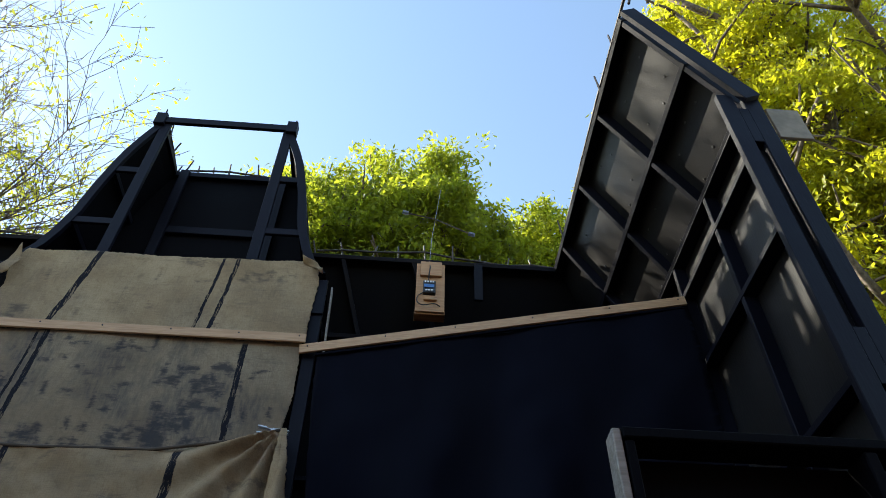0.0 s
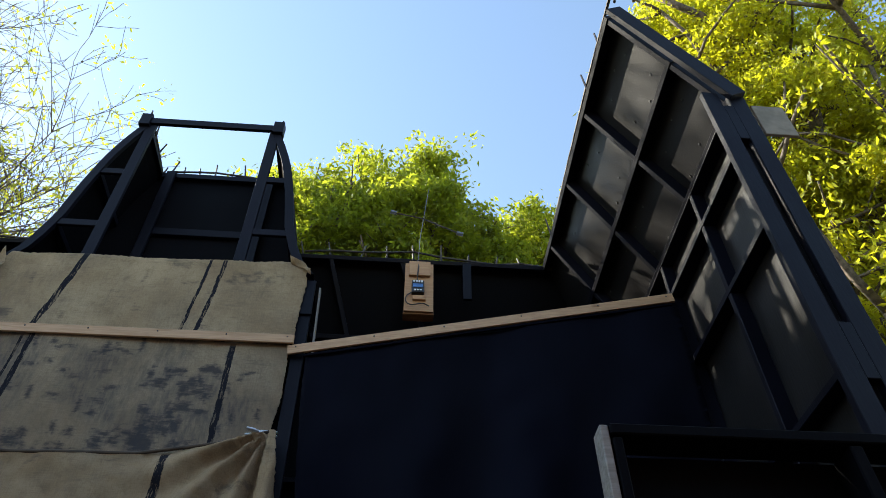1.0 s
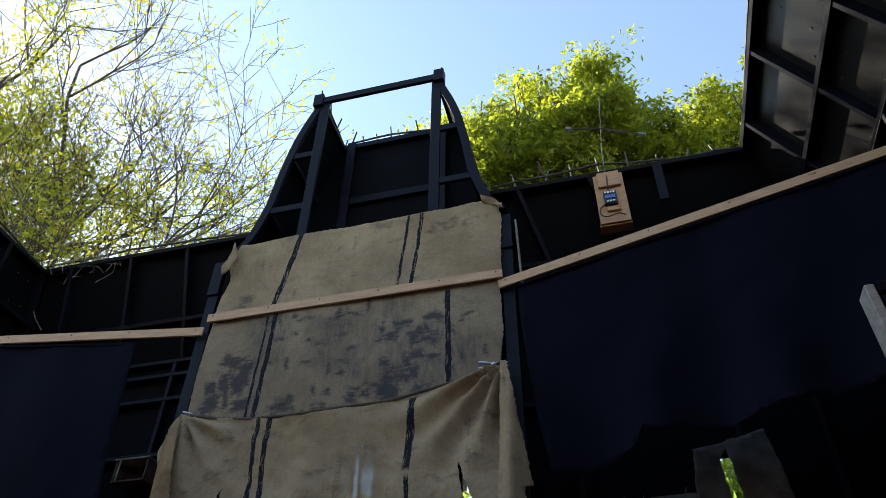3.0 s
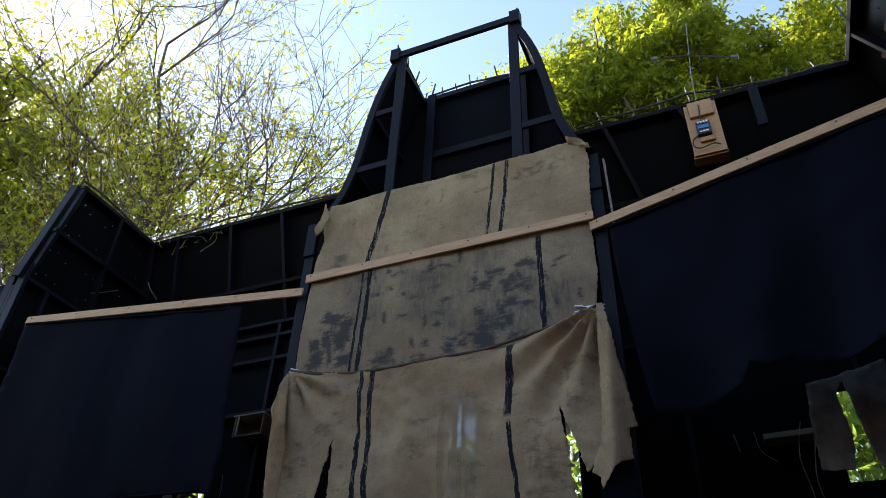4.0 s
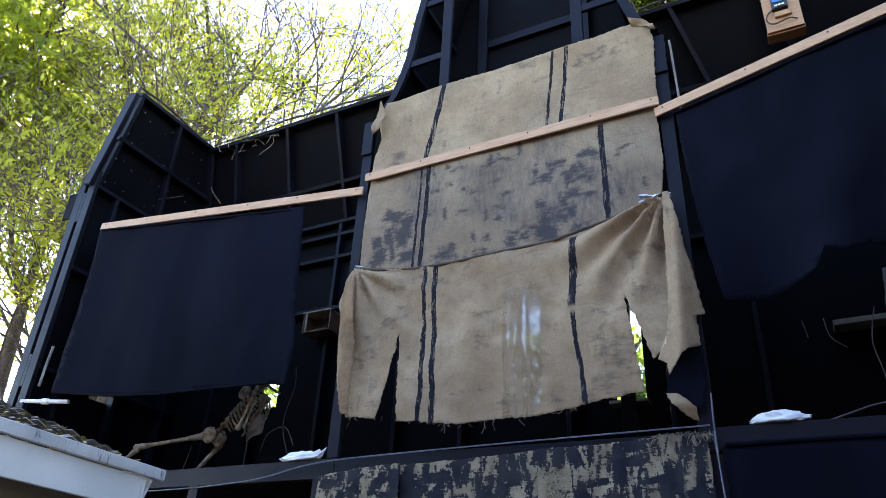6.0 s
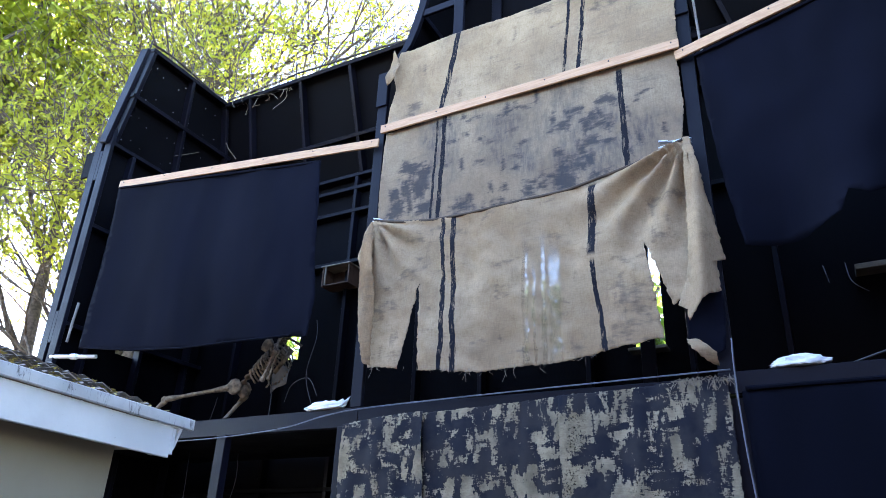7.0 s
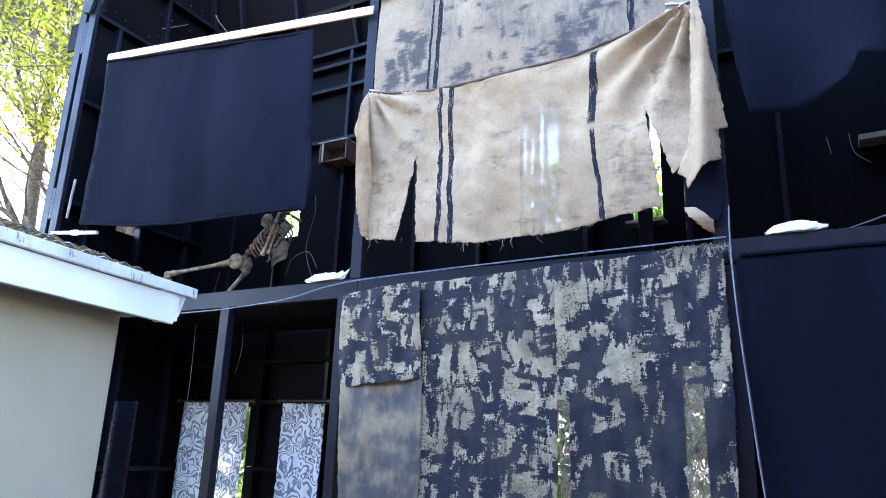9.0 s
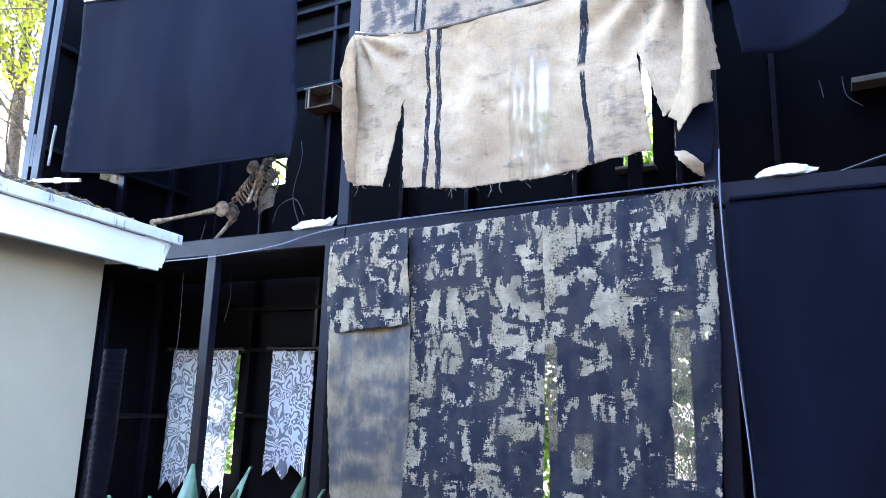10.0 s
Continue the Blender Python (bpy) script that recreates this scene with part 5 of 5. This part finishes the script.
board("rake_board", (-2.76, 2.8, 2.42), (-6.3, 2.8, 2.42 + 3.54 * SLOPE), 0.12, 0.024, M_WHITE, house, (0, 1, 0), "white rake board")

# the house stands a little askew to the set: turned about its eave's tip
tip = Vector((-2.745, 2.77, 0))
ASKEW = Matrix.Translation(tip) @ Matrix.Rotation(radians(8.0), 4, "Z") @ Matrix.Translation(-tip)
house.matrix_world = ASKEW @ Matrix.Translation(house.location)

# ---- trees ----
def tree(name, base, stems, label, leaf_mat, leaves, leaf_size, levels=4, spread=0.55, seed=1, droop=0.0, crown_fill=None, within=(), thin=1.0, sunlit_gap=0.0):
    """Stems: (top point, radius). Limbs fork on the way up; leaves sit on the last twigs, and in the crown's lobes."""
    rng = random.Random(seed)
    t = thing(name, label, "tree", base)
    wood, tips, clumps = [], [], []

    def inside(p):
        return not within or any(((p.x - c[0]) / r[0]) ** 2 + ((p.y - c[1]) / r[1]) ** 2 + ((p.z - c[2]) / r[2]) ** 2 < 1 for c, r in within)

    def grow(a, way, length, r, level):
        if level > 1 and not inside(a):
            return
        pts, p, d = [a], a, way.copy()
        n = 4
        for k in range(n):
            d = (d + Vector((rng.gauss(0, 0.13), rng.gauss(0, 0.13), rng.gauss(0.03 - droop * (level >= 3), 0.09)))).normalized()
            p = p + d * length / n
            pts.append(p)
        if not inside(p):
            pts = [a + (q - a) * (0.4 if levels < 5 else 0.8) for q in pts]
        wood.append((pts, [max(0.0045, r * thin * (1 - 0.45 * k / n)) for k in range(n + 1)], 7 if level < 2 else 4))
        if level >= levels:
            tips.extend(pts[1:])
            return
        if level >= levels - 1:
            tips.extend(pts[2:])
        for k in range(rng.randint(3, 4)):
            q = rng.uniform(0.35, 1.0)
            s = pts[min(n, int(q * n + 0.5))]
            side = Vector((rng.gauss(0, 1), rng.gauss(0, 1), rng.gauss(0.15, 0.6))).normalized()
            grow(s, (d * (1 - spread) + side * spread).normalized(), length * rng.uniform(0.55, 0.8), r * 0.55, level + 1)

    for top, r in stems:
        a, b = Vector(base), Vector(top)
        n = 6
        pts = [a.lerp(b, k / n) + Vector((rng.gauss(0, 0.08), rng.gauss(0, 0.08), 0)) * (k > 0) for k in range(n + 1)]
        wood.append((pts, [r * (1 - 0.6 * k / n) for k in range(n + 1)], 9))
        L = (b - a).length
        for k in range(2, n + 1):
            for _ in range(2):
                side = Vector((rng.gauss(0, 1), rng.gauss(0, 1), rng.gauss(0.5, 0.4))).normalized()
                grow(pts[k], ((b - a).normalized() * (1 - spread) + side * spread).normalized(), L * rng.uniform(0.2, 0.34), r * 0.45, 1)
    bm = bmesh.new()
    for pts, rr, sides in wood:
        tube(bm, pts, rr, sides)
    part("trunk", bm, M_BARK, t, smooth=True)
    if crown_fill:
        for (cx, cy, cz), (rx, ry, rz), count in crown_fill:
            for _ in range(count // 5):
                v = Vector((rng.gauss(0, 1), rng.gauss(0, 1), rng.gauss(0, 1))).normalized()
                k = rng.uniform(0.35, 1.0) ** 0.5
                lump = 1 + 0.3 * noise.noise(Vector((v.x * 2.3 + cx, v.y * 2.3 + cy, v.z * 2.3)))
                c = Vector((cx + v.x * rx * k * lump, cy + v.y * ry * k * lump, cz + v.z * rz * k * lump))
                size = rng.uniform(0.12, 0.3)
                for _ in range(14):
                    clumps.append(c + Vector((rng.gauss(0, size), rng.gauss(0, size), rng.gauss(0, size * 0.6))))
    rs = np.random.RandomState(seed)
    P = np.array([tuple(p) for p in tips])
    if within:
        P = P[[inside(p) for p in tips]]
    idx = rs.randint(0, len(P), leaves)
    P = P[idx]
    if clumps:
        full = rs.rand(leaves) < 0.72
        P[full] = np.array([tuple(p) for p in clumps])[rs.randint(0, len(clumps), full.sum())]
    if sunlit_gap:
        # the crown is thin where the sun breaks through
        foot = np.array((2.35, 2.8, 5.8))
        along = (P - foot) @ np.array(sun_way)
        P = P[np.linalg.norm(P - foot - along[:, None] * np.array(sun_way), axis=1) + 4 * (rs.rand(len(P)) < 0.3) > sunlit_gap]
    leaves = len(P)
    C = P + rs.normal(0, 1, (leaves, 3)) * (0.11, 0.11, 0.09)
    a = rs.normal(0, 1, (leaves, 3)) + (0, 0, -0.5)
    a /= np.linalg.norm(a, axis=1)[:, None]
    b = np.cross(a, rs.normal(0, 1, (leaves, 3)))
    b /= np.linalg.norm(b, axis=1)[:, None]
    n = np.cross(a, b)
    s = (leaf_size * rs.uniform(0.6, 1.4, leaves))[:, None]
    V = np.stack([C - a * s, C + b * s * 0.4 + n * s * 0.12, C + a * s, C - b * s * 0.4 + n * s * 0.12], axis=1).reshape(-1, 3)
    F = np.arange(leaves * 4).reshape(-1, 4)
    F = np.concatenate([F[:, [0, 1, 2]], F[:, [0, 2, 3]]])
    me = bpy.data.meshes.new("crown")
    me.vertices.add(len(V))
    me.vertices.foreach_set("co", V.astype(np.float32).ravel())
    me.loops.add(F.size)
    me.loops.foreach_set("vertex_index", F.astype(np.int32).ravel())
    me.polygons.add(len(F))
    me.polygons.foreach_set("loop_start", np.arange(0, F.size, 3, dtype=np.int32))
    me.materials.append(leaf_mat)
    me.update()
    crown = new("crown", me)
    crown.parent = t
    crown.location = -t.location
    return t


tree("tree", (-9.6, 6.0, 0), [((-9.4, 6.6, 9), 0.2), ((-7.9, 6.5, 10), 0.15), ((-7.2, 7.2, 9), 0.13), ((-10.8, 6.2, 9), 0.15), ((-8.6, 8.0, 10), 0.14)],
     "sparse spring tree with many thin stems and yellow-green leaves", M_LEAF_L, 60000, 0.05, levels=5, spread=0.48, seed=11, thin=0.6,
     within=[((-9.3, 6.6, 12.4), (7.0, 5.6, 8.2))], sunlit_gap=1.7)
tree("tree", (-10.9, 4.5, 0), [((-10.6, 4.8, 10.6), 0.2), ((-9.9, 5.2, 9.6), 0.13), ((-11.9, 4.3, 10), 0.14)],
     "leafy green tree with bare lower stems beyond the side wall", M_LEAF_C, 11500, 0.095, levels=3, spread=0.6, seed=12, thin=0.7,
     within=[((-11.1, 4.5, 9.8), (2.1, 2.0, 2.7))], crown_fill=[((-11.1, 4.4, 9.8), (1.9, 1.7, 2.4), 500)], sunlit_gap=1.0)
DOMES = [((0.85, 10.2, 12.6), (1.5, 1.6, 2.9)), ((-0.75, 10.2, 12.0), (1.1, 1.5, 2.5)), ((-1.85, 10.4, 12.2), (0.75, 1.2, 3.1)),
         ((3.6, 11.2, 12.6), (1.2, 1.4, 2.3)), ((2.35, 10.8, 11.8), (1.0, 1.3, 2.2))]
tree("tree", (0.7, 10.2, 0), [((0.7, 10.2, 11.7), 0.16), ((-0.6, 10.0, 11), 0.12), ((1.6, 10.6, 11), 0.12)],
     "round-crowned green tree behind the set", M_LEAF_C, 62000, 0.062, levels=3, spread=0.6, seed=13, within=DOMES,
     crown_fill=[(*DOMES[0], 420), (*DOMES[1], 300)])
tree("tree", (3.4, 11.2, 0), [((3.5, 11.2, 11.7), 0.16), ((2.4, 11.0, 10.5), 0.12)],
     "round-crowned green tree behind the set", M_LEAF_C, 50000, 0.062, levels=3, spread=0.6, seed=14, within=DOMES,
     crown_fill=[(*DOMES[3], 300), (*DOMES[4], 260)])
tree("tree", (-2.4, 10.6, 0), [((-2.1, 10.5, 11.7), 0.14), ((-1.6, 10.7, 11), 0.12)],
     "green tree behind the tower", M_LEAF_C, 34000, 0.062, levels=3, spread=0.6, seed=15, within=DOMES, crown_fill=[(*DOMES[2], 500)])
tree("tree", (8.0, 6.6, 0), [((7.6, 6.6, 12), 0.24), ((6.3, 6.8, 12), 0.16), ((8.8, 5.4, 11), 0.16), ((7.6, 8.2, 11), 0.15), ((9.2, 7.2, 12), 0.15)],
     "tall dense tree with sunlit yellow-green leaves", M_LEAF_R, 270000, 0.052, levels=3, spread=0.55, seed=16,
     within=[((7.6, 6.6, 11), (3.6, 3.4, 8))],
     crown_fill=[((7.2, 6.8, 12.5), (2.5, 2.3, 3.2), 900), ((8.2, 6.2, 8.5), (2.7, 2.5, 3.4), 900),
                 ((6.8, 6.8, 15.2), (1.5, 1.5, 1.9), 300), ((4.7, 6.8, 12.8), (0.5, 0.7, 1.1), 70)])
for k, (x, y, top) in enumerate(((-11.0, 9.8, 5.4), (-8.8, 9.4, 6.2), (-6.6, 9.2, 6.0), (-4.4, 9.4, 6.5), (-2.2, 9.0, 5.6), (-0.2, 9.2, 6.4), (1.9, 9.4, 7.0))):
    tree("hedge_tree", (x, y, 0), [((x + 0.3, y, top * 0.6), 0.07), ((x - 0.5, y + 0.3, top * 0.55), 0.06), ((x + 0.8, y - 0.3, top * 0.5), 0.05)],
         "tall leafy hedge tree behind the set", M_LEAF_G, 11000, 0.085, levels=2, spread=0.6, seed=30 + k,
         crown_fill=[((x, y, top * 0.5), (1.35, 0.9, top * 0.5), 500)])

# ---- succulents by the house wall ----
def succulent(at, seed, count, size):
    rng = random.Random(seed)
    t = thing("succulent", "grey-green succulent with broad upright pointed leaves", "plant", at, group="succulents")
    for k in range(count):
        q = 2 * math.pi * k / count + rng.uniform(-0.3, 0.3)
        out = Vector((math.cos(q), math.sin(q), 0))
        side = Vector((-out.y, out.x, 0))
        h = size * rng.uniform(0.75, 1.1)
        bm = bmesh.new()
        rows = []
        for j in range(7):
            v = j / 6
            c = Vector(at) + out * (0.05 + 0.32 * h * v ** 1.6) + Vector((0, 0, h * v))
            w = 0.12 * size * math.sin(math.pi * (0.18 + 0.8 * v)) + 0.002
            rows.append([bm.verts.new(c + side * w * s - out * (0.35 * w * (1 - abs(s))) + out * o) for s, o in ((-1, 0), (0, 0), (1, 0), (0, 0.02))])
        for a, b in zip(rows, rows[1:]):
            for i in range(4):
                bm.faces.new((a[i], a[(i + 1) % 4], b[(i + 1) % 4], b[i]))
        bm.faces.new(rows[0][::-1])
        bm.faces.new(rows[-1])
        part("leaf", bm, M_AGAVE, t, smooth=True)
    return t


succulent((-2.75, 2.45, 0.0), 3, 6, 1.12)
succulent((-2.85, 3.15, 0.0), 5, 6, 1.12)
succulent((-2.3, 3.1, 0.0), 8, 6, 1.15)

# ---- leaf litter on the roof ----
rng = random.Random(21)
bm = bmesh.new()
for _ in range(700):
    y, d = rng.uniform(-0.5, 2.8), abs(rng.gauss(0, 0.5)) + 0.01
    c = Vector((-2.74 - d, y, 2.53 + d * SLOPE + rng.uniform(0, 0.01)))
    q, l = rng.uniform(0, 6.3), rng.uniform(0.012, 0.035)
    a, b = Vector((math.cos(q), math.sin(q), rng.uniform(-0.3, 0.5))) * l, Vector((-math.sin(q), math.cos(q), rng.uniform(-0.3, 0.5))) * l * 0.4
    bm.faces.new([bm.verts.new(c + v) for v in (-a, b, a, -b)])
bm.transform(ASKEW)
litter = part("leaf_litter", bm, M_LITTER)
tagged(litter, "dry yellow leaves scattered on the shingles", "leaves", kind="stuff")

# ---- shingles, last ----
rng = random.Random(4)
shapes = []
for k in range(4):
    me = bpy.data.meshes.new("shingle")
    bm = bmesh.new()
    w = (0.1, 0.14, 0.17, 0.12)[k]
    lumber(bm, (0, 0, 0), (0, 0.2, 0), w, 0.004 + 0.001 * k, (0, 0, 1), 0)
    for v in bm.verts:
        v.co += Vector((rng.uniform(-0.008, 0.008), rng.uniform(-0.02, 0.02), rng.uniform(-0.002, 0.004)))
    bm.to_mesh(me)
    bm.free()
    me.materials.append(M_SHINGLE)
    shapes.append((me, w))
tilt = math.degrees(math.atan(SLOPE))
for row in range(11):
    y = 2.8
    x = -2.79 - row * 0.11
    while y > -0.6:
        me, w = rng.choice(shapes)
        ob = new("shingle", me)
        ob.parent = roof
        ob.matrix_local = pose(x + rng.uniform(-0.015, 0.015), y - w / 2, 2.515 + (-2.72 - x) * SLOPE + rng.uniform(0, 0.008), 0, tilt + rng.uniform(-0.8, 0.6), 90 + rng.uniform(-4, 4))
        y -= w + 0.001
